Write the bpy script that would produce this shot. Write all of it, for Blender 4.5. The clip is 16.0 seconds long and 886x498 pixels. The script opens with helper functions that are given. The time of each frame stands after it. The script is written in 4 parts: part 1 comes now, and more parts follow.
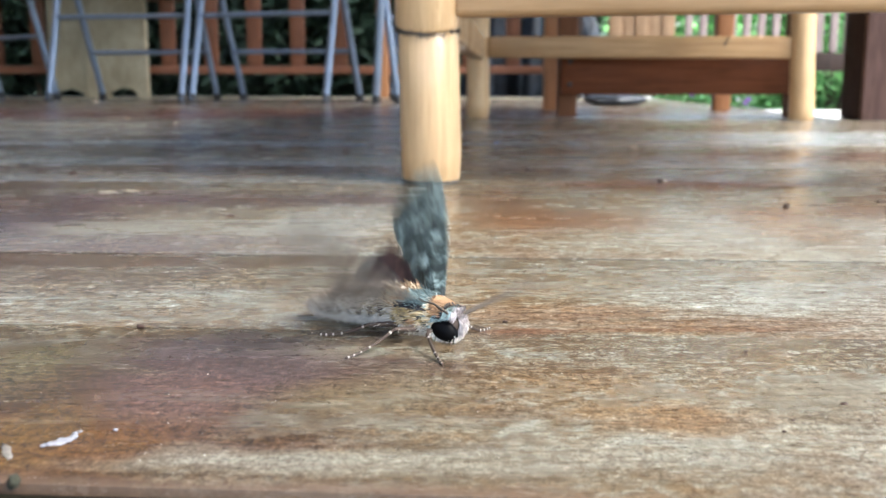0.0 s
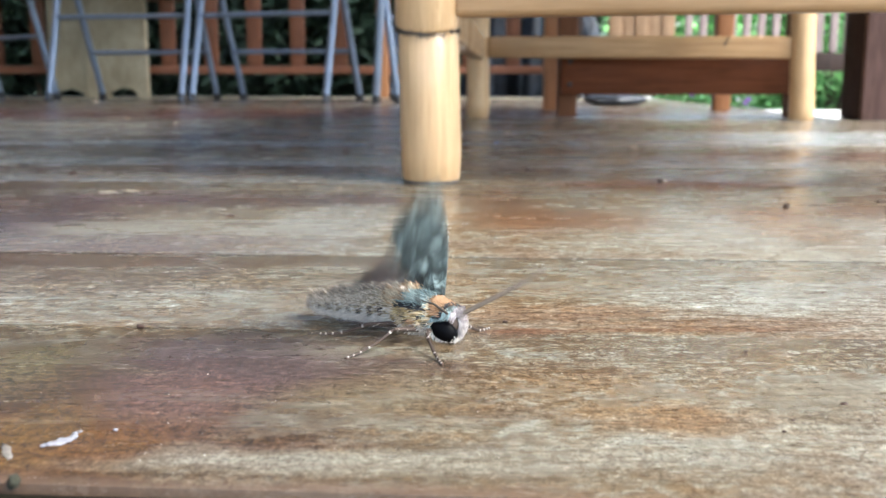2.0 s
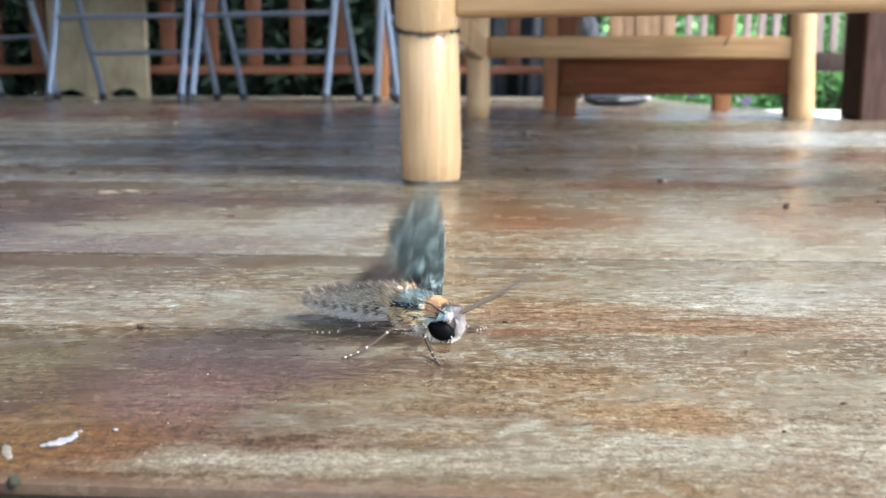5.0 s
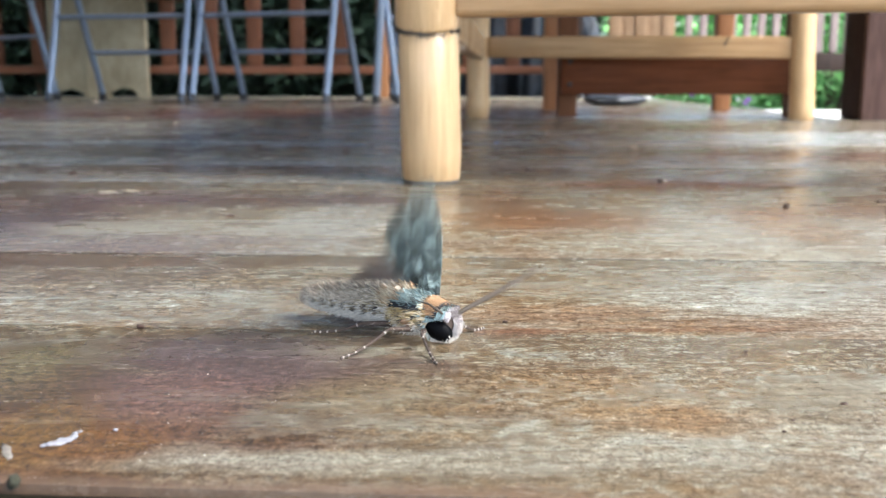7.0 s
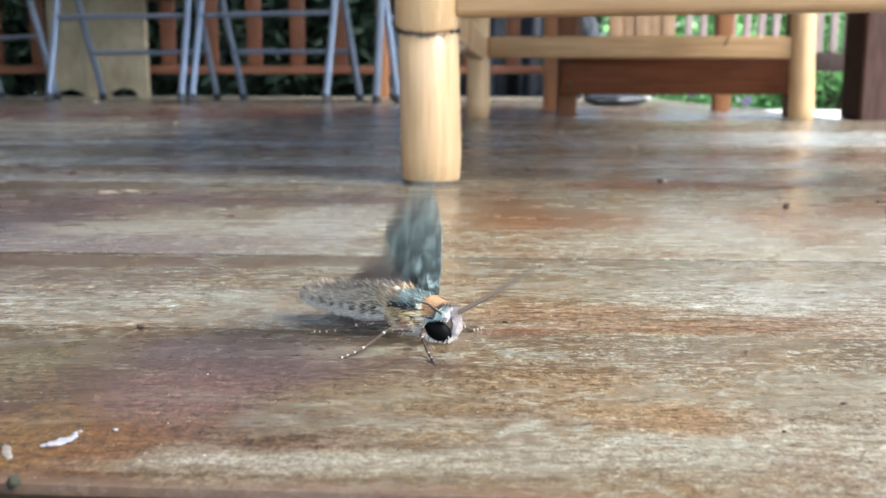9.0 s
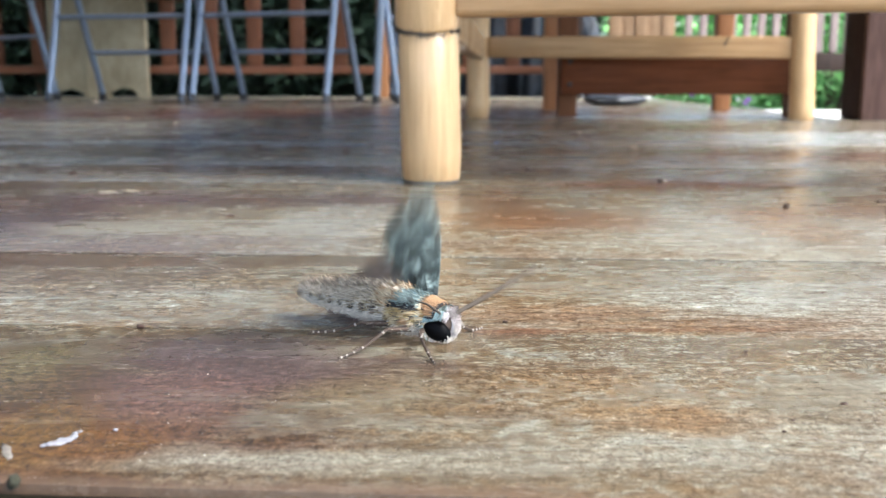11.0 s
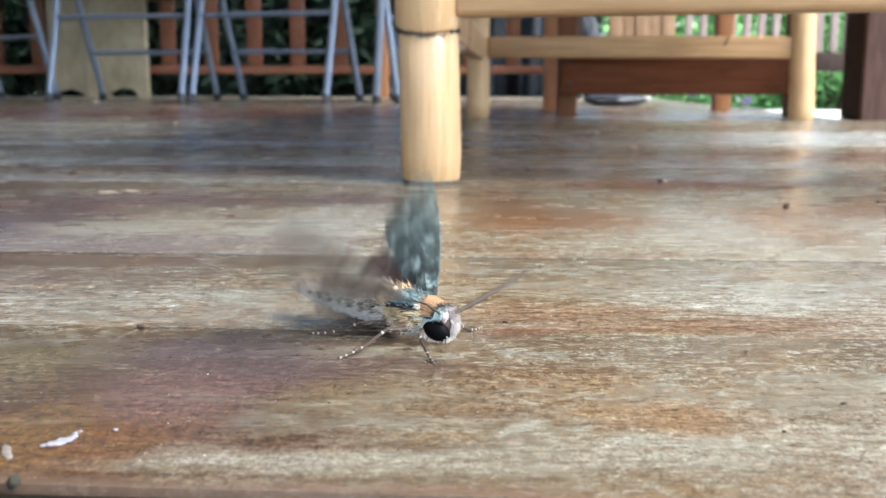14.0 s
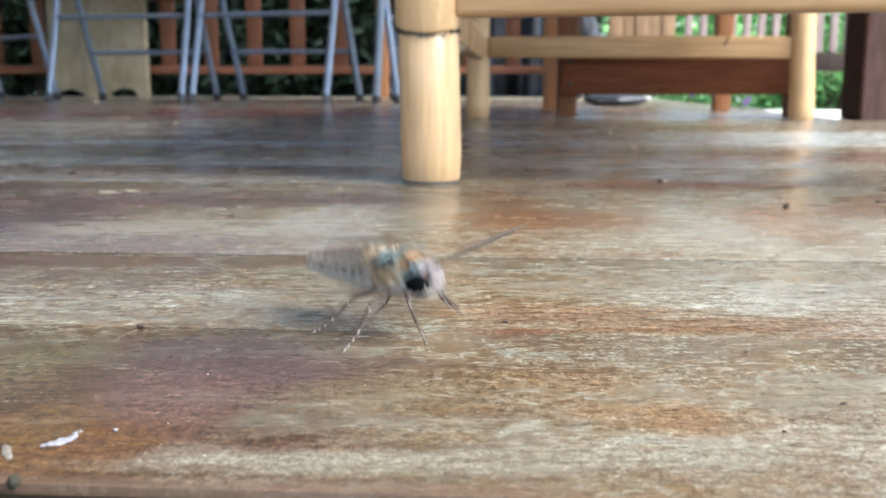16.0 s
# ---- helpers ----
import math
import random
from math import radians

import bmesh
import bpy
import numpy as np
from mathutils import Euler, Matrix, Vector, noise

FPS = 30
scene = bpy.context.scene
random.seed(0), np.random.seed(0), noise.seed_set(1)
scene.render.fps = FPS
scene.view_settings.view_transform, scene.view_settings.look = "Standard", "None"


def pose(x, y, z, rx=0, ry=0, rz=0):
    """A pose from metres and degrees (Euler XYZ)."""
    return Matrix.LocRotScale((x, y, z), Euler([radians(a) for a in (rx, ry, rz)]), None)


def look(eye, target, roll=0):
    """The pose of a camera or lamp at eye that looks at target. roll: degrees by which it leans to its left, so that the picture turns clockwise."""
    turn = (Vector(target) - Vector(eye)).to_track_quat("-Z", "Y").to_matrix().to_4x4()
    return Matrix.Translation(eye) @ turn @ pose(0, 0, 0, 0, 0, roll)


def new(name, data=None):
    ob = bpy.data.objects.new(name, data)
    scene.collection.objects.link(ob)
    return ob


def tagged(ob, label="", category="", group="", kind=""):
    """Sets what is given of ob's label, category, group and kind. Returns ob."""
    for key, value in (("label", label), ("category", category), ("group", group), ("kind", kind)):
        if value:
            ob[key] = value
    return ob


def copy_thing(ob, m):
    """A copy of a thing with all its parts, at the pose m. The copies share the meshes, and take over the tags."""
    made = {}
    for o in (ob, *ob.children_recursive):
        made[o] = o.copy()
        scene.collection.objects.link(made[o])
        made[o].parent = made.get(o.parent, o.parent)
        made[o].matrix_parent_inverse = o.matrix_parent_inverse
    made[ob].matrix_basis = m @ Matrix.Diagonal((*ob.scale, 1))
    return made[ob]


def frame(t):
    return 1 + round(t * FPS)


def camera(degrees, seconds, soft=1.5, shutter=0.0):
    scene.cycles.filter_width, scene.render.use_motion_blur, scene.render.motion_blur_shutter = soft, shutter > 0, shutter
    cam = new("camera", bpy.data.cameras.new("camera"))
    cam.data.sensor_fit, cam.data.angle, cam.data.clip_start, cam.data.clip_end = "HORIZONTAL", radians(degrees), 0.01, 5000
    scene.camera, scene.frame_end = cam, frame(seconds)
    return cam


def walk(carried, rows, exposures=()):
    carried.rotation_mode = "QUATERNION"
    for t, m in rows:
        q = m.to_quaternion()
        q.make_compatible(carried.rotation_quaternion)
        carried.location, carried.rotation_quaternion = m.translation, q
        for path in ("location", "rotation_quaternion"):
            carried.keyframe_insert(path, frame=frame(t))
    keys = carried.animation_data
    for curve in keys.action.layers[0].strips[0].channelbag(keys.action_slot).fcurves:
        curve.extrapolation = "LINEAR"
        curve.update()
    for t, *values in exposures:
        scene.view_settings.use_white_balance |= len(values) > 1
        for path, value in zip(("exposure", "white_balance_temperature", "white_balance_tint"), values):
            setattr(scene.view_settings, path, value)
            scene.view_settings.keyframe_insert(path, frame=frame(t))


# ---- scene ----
cam = camera(49.5, 16.0, soft=1.4, shutter=2.0)
EYE = (0.0, 0.0, 0.0728)
VIEW = pose(*EYE, 90 - 10.14, 0, 0)
walk(cam, [(0.0, VIEW), (16.0, VIEW)], exposures=[(0.0, 2.10, 6050, 5), (16.0, 2.10, 6050, 5)])
cam.data.dof.use_dof = True
cam.data.dof.focus_distance = 0.272
cam.data.dof.aperture_fstop = 24.0

# ---- world and light ----
world = bpy.data.worlds.new("sky")
scene.world = world
world.use_nodes = True
wn = world.node_tree.nodes
sky = wn.new("ShaderNodeTexSky")
sky.sky_type, sky.sun_disc = "NISHITA", False
sky.sun_elevation, sky.sun_rotation = radians(52), radians(117)
sky.dust_density, sky.air_density = 3.0, 1.0
wn["Background"].inputs["Strength"].default_value = 0.15
world.node_tree.links.new(sky.outputs[0], wn["Background"].inputs[0])
sun_data = bpy.data.lights.new("sun", "SUN")
sun_data.energy, sun_data.angle, sun_data.color = 2.2, radians(40), (1.0, 0.955, 0.89)
sun = new("sun", sun_data)
sun.matrix_basis = look((3.2, -1.6, 4.6), (0, 0, 0))


# ---- materials ----
class Mat:
    """A small builder for node materials."""

    def __init__(self, name, rough=0.6, metal=0.0, spec=0.5):
        self.m = bpy.data.materials.new(name)
        self.m.use_nodes = True
        self.n, self.l = self.m.node_tree.nodes, self.m.node_tree.links
        self.b = self.n["Principled BSDF"]
        self.b.inputs["Roughness"].default_value = rough
        self.b.inputs["Metallic"].default_value = metal
        self.b.inputs["Specular IOR Level"].default_value = spec

    def put(self, value, socket):
        if hasattr(value, "links") or hasattr(value, "is_output"):
            self.l.new(value, socket)
        else:
            socket.default_value = value

    def coords(self, kind="Object", scale=(1, 1, 1), shift=None, rot=(0, 0, 0)):
        if kind == "World":
            out = self.n.new("ShaderNodeNewGeometry").outputs["Position"]
        else:
            out = self.n.new("ShaderNodeTexCoord").outputs[kind]
        if shift is not None:
            add = self.n.new("ShaderNodeVectorMath")
            self.l.new(out, add.inputs[0])
            self.put(shift, add.inputs[1])
            out = add.outputs[0]
        mp = self.n.new("ShaderNodeMapping")
        mp.inputs["Scale"].default_value = scale
        mp.inputs["Rotation"].default_value = rot
        self.l.new(out, mp.inputs[0])
        return mp.outputs[0]

    def noise(self, vec, scale, detail=4.0, rough=0.6, distort=0.0):
        t = self.n.new("ShaderNodeTexNoise")
        t.inputs["Scale"].default_value, t.inputs["Detail"].default_value = scale, detail
        t.inputs["Roughness"].default_value, t.inputs["Distortion"].default_value = rough, distort
        self.l.new(vec, t.inputs["Vector"])
        return t.outputs["Fac"]

    def ramp(self, fac, stops):
        r = self.n.new("ShaderNodeValToRGB")
        e = r.color_ramp.elements
        while len(e) < len(stops):
            e.new(0.5)
        for el, (p, c) in zip(e, stops):
            el.position = p
            el.color = (*c, 1) if not isinstance(c, (int, float)) else (c, c, c, 1)
        self.l.new(fac, r.inputs[0])
        return r.outputs[0]

    def mix(self, fac, a, b, mode="MIX"):
        x = self.n.new("ShaderNodeMix")
        x.data_type, x.blend_type = "RGBA", mode
        self.put(fac, x.inputs[0])
        for v, s in ((a, x.inputs[6]), (b, x.inputs[7])):
            self.put((*v, 1) if isinstance(v, tuple) else v, s)
        return x.outputs[2]

    def math(self, op, a, b=0.0):
        x = self.n.new("ShaderNodeMath")
        x.operation = op
        self.put(a, x.inputs[0])
        self.put(b, x.inputs[1])
        return x.outputs[0]

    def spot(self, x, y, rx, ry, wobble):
        """A soft-edged patch round (x, y) on the floor, for stains and painted light alike: 1 inside, 0 outside, its
        rim broken by wobble.
        """
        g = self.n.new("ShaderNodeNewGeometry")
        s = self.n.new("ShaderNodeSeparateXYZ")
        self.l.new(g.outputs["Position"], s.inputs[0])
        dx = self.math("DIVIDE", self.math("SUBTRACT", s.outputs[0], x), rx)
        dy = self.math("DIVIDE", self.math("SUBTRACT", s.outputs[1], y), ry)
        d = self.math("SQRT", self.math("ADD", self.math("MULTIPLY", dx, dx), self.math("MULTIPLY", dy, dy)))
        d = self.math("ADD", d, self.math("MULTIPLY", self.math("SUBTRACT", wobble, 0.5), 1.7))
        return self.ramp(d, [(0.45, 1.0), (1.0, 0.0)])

    def rand(self):
        return self.n.new("ShaderNodeObjectInfo").outputs["Random"]

    def island(self):
        return self.n.new("ShaderNodeNewGeometry").outputs["Random Per Island"]

    def color(self, c):
        self.put((*c, 1) if isinstance(c, tuple) else c, self.b.inputs["Base Color"])
        return self

    def rough(self, r):
        self.put(r, self.b.inputs["Roughness"])
        return self

    def bump(self, h, strength=0.3, dist=0.001):
        b = self.n.new("ShaderNodeBump")
        b.inputs["Strength"].default_value, b.inputs["Distance"].default_value = strength, dist
        self.l.new(h, b.inputs["Height"])
        self.l.new(b.outputs[0], self.b.inputs["Normal"])
        return self


def wood(name, dark, light, rough=0.5, grain=(2, 40, 40), bump=0.25, scale=1.0, coat=0.0):
    """Wood with its grain along the object's x, or along the axis that grain stretches."""
    m = Mat(name, rough)
    v = m.coords("Object", grain, shift=m.rand())
    f = m.noise(v, 3.0 * scale, 6, 0.65, 0.6)
    fine = m.noise(m.coords("Object", tuple(g * 4 for g in grain)), 5.0 * scale, 3, 0.7)
    blot = m.noise(m.coords("Object", (1, 1, 1), shift=m.rand()), 9.0, 3, 0.6)
    c = m.ramp(f, [(0.3, dark), (0.7, light)])
    c = m.mix(m.math("MULTIPLY", fine, 0.5), c, tuple(x * 0.55 for x in dark))
    c = m.mix(m.ramp(blot, [(0.45, 0.0), (0.75, 0.45)]), c, tuple(x * 0.7 for x in dark))
    m.color(c).bump(fine, bump, 0.0006)
    m.rough(m.ramp(blot, [(0.3, max(rough - 0.12, 0.05)), (0.7, min(rough + 0.15, 1))]))
    m.b.inputs["Coat Weight"].default_value = coat
    m.b.inputs["Coat Roughness"].default_value = 0.25
    return m.m


def floor_wood():
    """Worn deck boards: reddish varnish rubbed down to bleached, blotchy grey-beige wood."""
    m = Mat("worn_deck_wood", 0.4, 0.0, 0.38)
    shift = m.n.new("ShaderNodeCombineXYZ")
    m.l.new(m.math("MULTIPLY", m.rand(), 37.0), shift.inputs[0])
    m.l.new(m.math("MULTIPLY", m.rand(), 11.0), shift.inputs[2])
    tilt = (0, 0, radians(3.75))

    def at(x, y, own=False):
        return m.coords("World", (x, y * 0.77, y), shift.outputs[0] if own else None, tilt)
    wob = m.noise(at(6, 16, False), 4.0, 6, 0.7, 0.4)
    grain = m.noise(at(3, 26), 2.6, 8, 0.72, 1.0)
    mottle = m.noise(at(13, 34, False), 2.4, 8, 0.72, 0.7)
    patch = m.noise(at(5, 15, False), 2.2, 5, 0.6, 0.4)
    streak = m.noise(at(70, 420), 2.2, 6, 0.75, 0.4)
    fib = m.noise(at(620, 560), 2.0, 4, 0.7, 0.3)
    fleck = m.noise(at(420, 520, False), 2.0, 3, 0.7, 0.2)
    line = m.noise(at(26, 520), 2.2, 5, 0.7, 0.3)
    pore = m.noise(at(330, 420, False), 2.4, 2, 0.6)
    # the rubbed surface: ochre remains, tan wood, bleached grey
    c = m.ramp(mottle, [(0.30, (0.165, 0.112, 0.062)), (0.42, (0.190, 0.143, 0.088)), (0.52, (0.212, 0.182, 0.130)), (0.63, (0.245, 0.234, 0.188)), (0.75, (0.285, 0.290, 0.268))])
    c = m.mix(m.ramp(patch, [(0.5, 0.0), (0.72, 0.40)]), c, (0.30, 0.300, 0.265))
    c = m.mix(m.ramp(patch, [(0.28, 0.5), (0.48, 0.0)]), c, (0.19, 0.115, 0.060))
    # varnish left in long patches
    red = m.ramp(grain, [(0.3, (0.09, 0.045, 0.03)), (0.7, (0.20, 0.115, 0.068))])
    keep = m.noise(at(1.6, 6), 2.7, 6, 0.72, 0.6)
    c = m.mix(m.ramp(keep, [(0.54, 0.0), (0.74, 0.4)]), c, red)
    speck = m.noise(at(80, 130, False), 2.2, 8, 0.78, 0.6)
    c = m.mix(m.ramp(speck, [(0.36, 0.75), (0.50, 0.0)]), c, (0.135, 0.080, 0.034))
    c = m.mix(m.ramp(speck, [(0.50, 0.0), (0.66, 0.75)]), c, (0.365, 0.385, 0.335))
    # stains, with some sheen and shade painted in among them
    for x, y, rx, ry, col, w in STAINS_AND_LIGHT:
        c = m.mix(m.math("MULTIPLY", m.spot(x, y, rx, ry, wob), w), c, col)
    # long bands of rubbed and of varnished wood, tone by tone
    band = m.noise(at(1.5, 9), 3.0, 6, 0.75, 0.8)
    c = m.mix(m.ramp(band, [(0.34, 0.45), (0.47, 0.0)]), c, (0.125, 0.070, 0.045))
    c = m.mix(m.ramp(band, [(0.54, 0.0), (0.70, 0.26)]), c, (0.33, 0.325, 0.255))
    # close grain, fibres, long lines and pores: each shifts the tone and leaves the hue of the stain below
    felt = m.noise(at(200, 230), 2.0, 6, 0.8, 0.5)
    c = m.mix(1.0, c, m.ramp(felt, [(0.36, (0.36, 0.34, 0.32)), (0.50, (0.62, 0.61, 0.60)), (0.64, (0.92, 0.92, 0.92))]), "MULTIPLY")
    ply = m.noise(at(30, 170), 2.0, 7, 0.78, 0.6)
    # the first board is rubbed evenly; from the second on the grain stands out
    g = m.n.new("ShaderNodeSeparateXYZ")
    m.l.new(m.coords("World", (1, 1, 1), None, tilt), g.inputs[0])
    even = m.ramp(m.math("ADD", g.outputs[1], m.math("MULTIPLY", m.math("SUBTRACT", wob, 0.5), 0.10)), [(0.245, 0.0), (0.305, 1.0)])
    calm = m.mix(1.0, c, (0.68, 0.67, 0.66), "MULTIPLY")
    rich = m.mix(1.0, c, m.ramp(ply, [(0.34, (0.43, 0.37, 0.32)), (0.48, (0.70, 0.69, 0.68)), (0.66, (1.0, 1.0, 1.0))]), "MULTIPLY")
    c = m.mix(m.math("ADD", m.math("MULTIPLY", even, 0.6), 0.4), calm, rich)
    calm = m.mix(1.0, c, (0.68, 0.67, 0.66), "MULTIPLY")
    rich = m.mix(1.0, c, m.ramp(streak, [(0.36, (0.40, 0.36, 0.33)), (0.50, (0.70, 0.69, 0.68)), (0.70, (1.0, 1.0, 0.99))]), "MULTIPLY")
    c = m.mix(m.math("ADD", m.math("MULTIPLY", even, 0.5), 0.5), calm, rich)
    zone = m.ramp(m.noise(at(10, 26), 2.0, 4, 0.6, 0.4), [(0.40, 0.15), (0.62, 1.0)])
    c = m.mix(zone, c, m.mix(1.0, c, m.ramp(line, [(0.34, (0.44, 0.36, 0.29)), (0.48, (0.94, 0.93, 0.92)), (0.70, (1.0, 1.0, 1.0))]), "MULTIPLY"))
    c = m.mix(1.0, c, m.ramp(fib, [(0.36, (0.55, 0.52, 0.49)), (0.50, (0.76, 0.76, 0.75)), (0.64, (1.0, 1.0, 1.0))]), "MULTIPLY")
    c = m.mix(1.0, c, (4.0, 4.0, 4.0), "MULTIPLY")
    c = m.mix(m.ramp(fleck, [(0.64, 0.0), (0.74, 0.35)]), c, (0.50, 0.48, 0.41))
    c = m.mix(m.ramp(pore, [(0.26, 0.75), (0.34, 0.0)]), c, (0.04, 0.022, 0.014))
    # front rim of the first board stained brown; its second joint holds a dark strip
    rim = m.math("ADD", g.outputs[1], m.math("MULTIPLY", m.math("SUBTRACT", wob, 0.5), 0.012))
    c = m.mix(m.ramp(m.math("DIVIDE", m.math("SUBTRACT", rim, 0.155), 0.02), [(0.24, 0.65), (0.48, 0.0)]), c, (0.150, 0.095, 0.066))
    c = m.mix(1.0, c, (0.865, 0.905, 0.945), "MULTIPLY")
    m.color(c)
    m.rough(m.math("ADD", m.ramp(mottle, [(0.3, 0.15), (0.7, 0.27)]), m.ramp(band, [(0.42, 0.0), (0.6, 0.08)])))
    m.bump(m.math("ADD", fib, streak), 0.3, 0.0003)
    return m.m


STAINS_AND_LIGHT = [
    (0.0, 0.1658, 0.40, 0.0155, (0.135, 0.098, 0.060), 0.4),
    (-0.10, 0.2018, 0.13, 0.0837, (0.075, 0.040, 0.016), 1.0),
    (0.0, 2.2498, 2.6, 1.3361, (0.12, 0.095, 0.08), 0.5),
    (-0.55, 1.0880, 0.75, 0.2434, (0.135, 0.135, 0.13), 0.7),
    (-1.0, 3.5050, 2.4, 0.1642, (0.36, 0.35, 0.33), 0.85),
    (-0.75, 1.5038, 0.75, 0.0575, (0.34, 0.325, 0.27), 0.85),
    # two pale bluish patches paint the sky's sheen on the far right boards
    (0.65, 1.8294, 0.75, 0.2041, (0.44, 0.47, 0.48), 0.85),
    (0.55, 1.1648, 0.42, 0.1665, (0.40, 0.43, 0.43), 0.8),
    (0.34, 0.9021, 0.20, 0.0769, (0.15, 0.085, 0.06), 0.75),
    (0.20, 0.7803, 0.22, 0.0385, (0.36, 0.36, 0.32), 0.7),
    (-0.40, 0.5491, 0.28, 0.2570, (0.111, 0.076, 0.065), 0.6),
    (-0.050, 0.2379, 0.050, 0.0335, (0.105, 0.068, 0.068), 0.75),
    (-0.062, 0.2044, 0.034, 0.0258, (0.140, 0.078, 0.054), 0.6),
    (-0.085, 0.1864, 0.036, 0.0232, (0.135, 0.062, 0.018), 0.9),
    (-0.115, 0.2301, 0.035, 0.0283, (0.120, 0.080, 0.034), 0.7),
    (-0.150, 0.3948, 0.110, 0.0707, (0.118, 0.076, 0.065), 0.6),
    (-0.120, 0.5748, 0.190, 0.0450, (0.096, 0.057, 0.055), 0.65),
    (-0.10, 0.7803, 0.50, 0.0770, (0.135, 0.095, 0.085), 0.5),
    (-0.3, 1.1008, 0.70, 0.1281, (0.150, 0.120, 0.105), 0.4),
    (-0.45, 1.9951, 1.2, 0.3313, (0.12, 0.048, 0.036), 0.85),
    (0.15, 0.6583, 0.12, 0.0385, (0.148, 0.065, 0.034), 0.7),
    (0.24, 0.5234, 0.07, 0.0643, (0.192, 0.103, 0.049), 0.6),
    (-0.025, 0.1741, 0.05, 0.0077, (0.28, 0.26, 0.2), 0.55),
    (0.22, 0.4334, 0.20, 0.1414, (0.32, 0.325, 0.295), 0.5),
    (0.17, 0.2984, 0.10, 0.0643, (0.33, 0.335, 0.31), 0.5),
    (-0.25, 0.5234, 0.10, 0.0964, (0.095, 0.050, 0.036), 0.8),
    (0.165, 0.6519, 0.10, 0.0360, (0.135, 0.060, 0.030), 0.8),
    (0.055, 0.5041, 0.07, 0.0386, (0.16, 0.085, 0.042), 0.6),
    (0.19, 0.5234, 0.05, 0.0386, (0.17, 0.092, 0.046), 0.55),
    (0.075, 0.1864, 0.080, 0.0335, (0.30, 0.29, 0.25), 0.3),
    (0.047, 0.1980, 0.026, 0.0116, (0.23, 0.135, 0.06), 0.4),
    (0.033, 0.2224, 0.022, 0.0116, (0.222, 0.135, 0.065), 0.35),
    (0.035, 0.2044, 0.012, 0.0077, (0.24, 0.145, 0.06), 0.4),
    (0.055, 0.4848, 0.06, 0.0450, (0.178, 0.091, 0.046), 0.55),
    (0.03, 0.2945, 0.06, 0.0129, (0.178, 0.099, 0.049), 0.6),
    (0.06, 0.2720, 0.06, 0.0032, (0.148, 0.076, 0.042), 0.7),
    (-0.2158, 0.5018, 0.0417, 0.1082, (0.085, 0.050, 0.040), 0.9),
    (-0.1923, 0.5863, 0.0521, 0.0510, (0.110, 0.065, 0.075), 0.5),
    (-0.0538, 0.4916, 0.0438, 0.0818, (0.330, 0.320, 0.290), 0.4),
    (0.0368, 0.5349, 0.0286, 0.1511, (0.190, 0.100, 0.050), 0.6),
    (0.1731, 0.4724, 0.0309, 0.0756, (0.200, 0.110, 0.055), 0.5),
    (0.0786, 0.2785, 0.0675, 0.0080, (0.185, 0.105, 0.055), 0.4),
    (0.0190, 0.2701, 0.0197, 0.0075, (0.150, 0.070, 0.040), 0.7),
    (0.0510, 0.1987, 0.0135, 0.0141, (0.220, 0.125, 0.050), 0.4),
    (-0.0847, 0.1919, 0.0142, 0.0268, (0.125, 0.070, 0.022), 0.85),
    (-0.0656, 0.1810, 0.0090, 0.0089, (0.130, 0.065, 0.022), 0.75),
    (-0.1064, 0.2408, 0.0132, 0.0203, (0.150, 0.120, 0.060), 0.65),
    (-0.0647, 0.2178, 0.0227, 0.0253, (0.150, 0.086, 0.066), 0.55),
    # dark purple band: shadow left of the moth, put into the board colour
    (-0.0563, 0.2541, 0.0309, 0.0157, (0.110, 0.082, 0.086), 0.55),
    (0.0017, 0.1753, 0.0654, 0.0072, (0.300, 0.290, 0.245), 0.3),
    (-0.0502, 0.1781, 0.0111, 0.0080, (0.340, 0.310, 0.245), 0.35),
    (0.0996, 0.3203, 0.0579, 0.0352, (0.300, 0.315, 0.285), 0.35),
    (-0.0176, 0.2137, 0.0263, 0.0182, (0.190, 0.145, 0.085), 0.5),
    (0.0844, 0.2060, 0.0152, 0.0228, (0.170, 0.145, 0.105), 0.4),
    (-0.3651, 1.2897, 0.2263, 0.4761, (0.22, 0.21, 0.19), 0.5),
]
M_FLOOR = floor_wood()
M_BEAM = wood("dark_gap_wood", (0.008, 0.007, 0.005), (0.028, 0.026, 0.015), 0.9)
M_BEAM.node_tree.nodes["Principled BSDF"].inputs["Specular IOR Level"].default_value = 0.05
M_PALE = wood("pale_varnished_pole", (0.53, 0.335, 0.16), (0.76, 0.53, 0.295), 0.36, (70, 70, 4), 0.3, coat=0.3)
M_PALE_RAIL = wood("pale_varnished_rail", (0.34, 0.195, 0.085), (0.60, 0.39, 0.20), 0.42, (2.2, 40, 40), 0.15, coat=0.2)
M_RED = wood("red_brown_wood", (0.11, 0.038, 0.016), (0.24, 0.085, 0.036), 0.5, (40, 40, 2.5))
M_RED_X = wood("red_brown_wood_rail", (0.15, 0.05, 0.022), (0.31, 0.12, 0.055), 0.5, (2.5, 40, 40))
M_BROWN = wood("brown_bench_wood", (0.085, 0.026, 0.010), (0.18, 0.058, 0.022), 0.65, (2.5, 30, 40))
M_BROWN_Z = wood("brown_leg_wood", (0.11, 0.042, 0.02), (0.22, 0.095, 0.044), 0.5, (40, 40, 2.5))
M_ORANGE_WOOD = wood("orange_brown_wood", (0.32, 0.135, 0.055), (0.50, 0.24, 0.11), 0.5, (40, 40, 2.5))
M_DARK = wood("dark_post_wood", (0.018, 0.011, 0.009), (0.05, 0.03, 0.024), 0.6, (30, 30, 3))
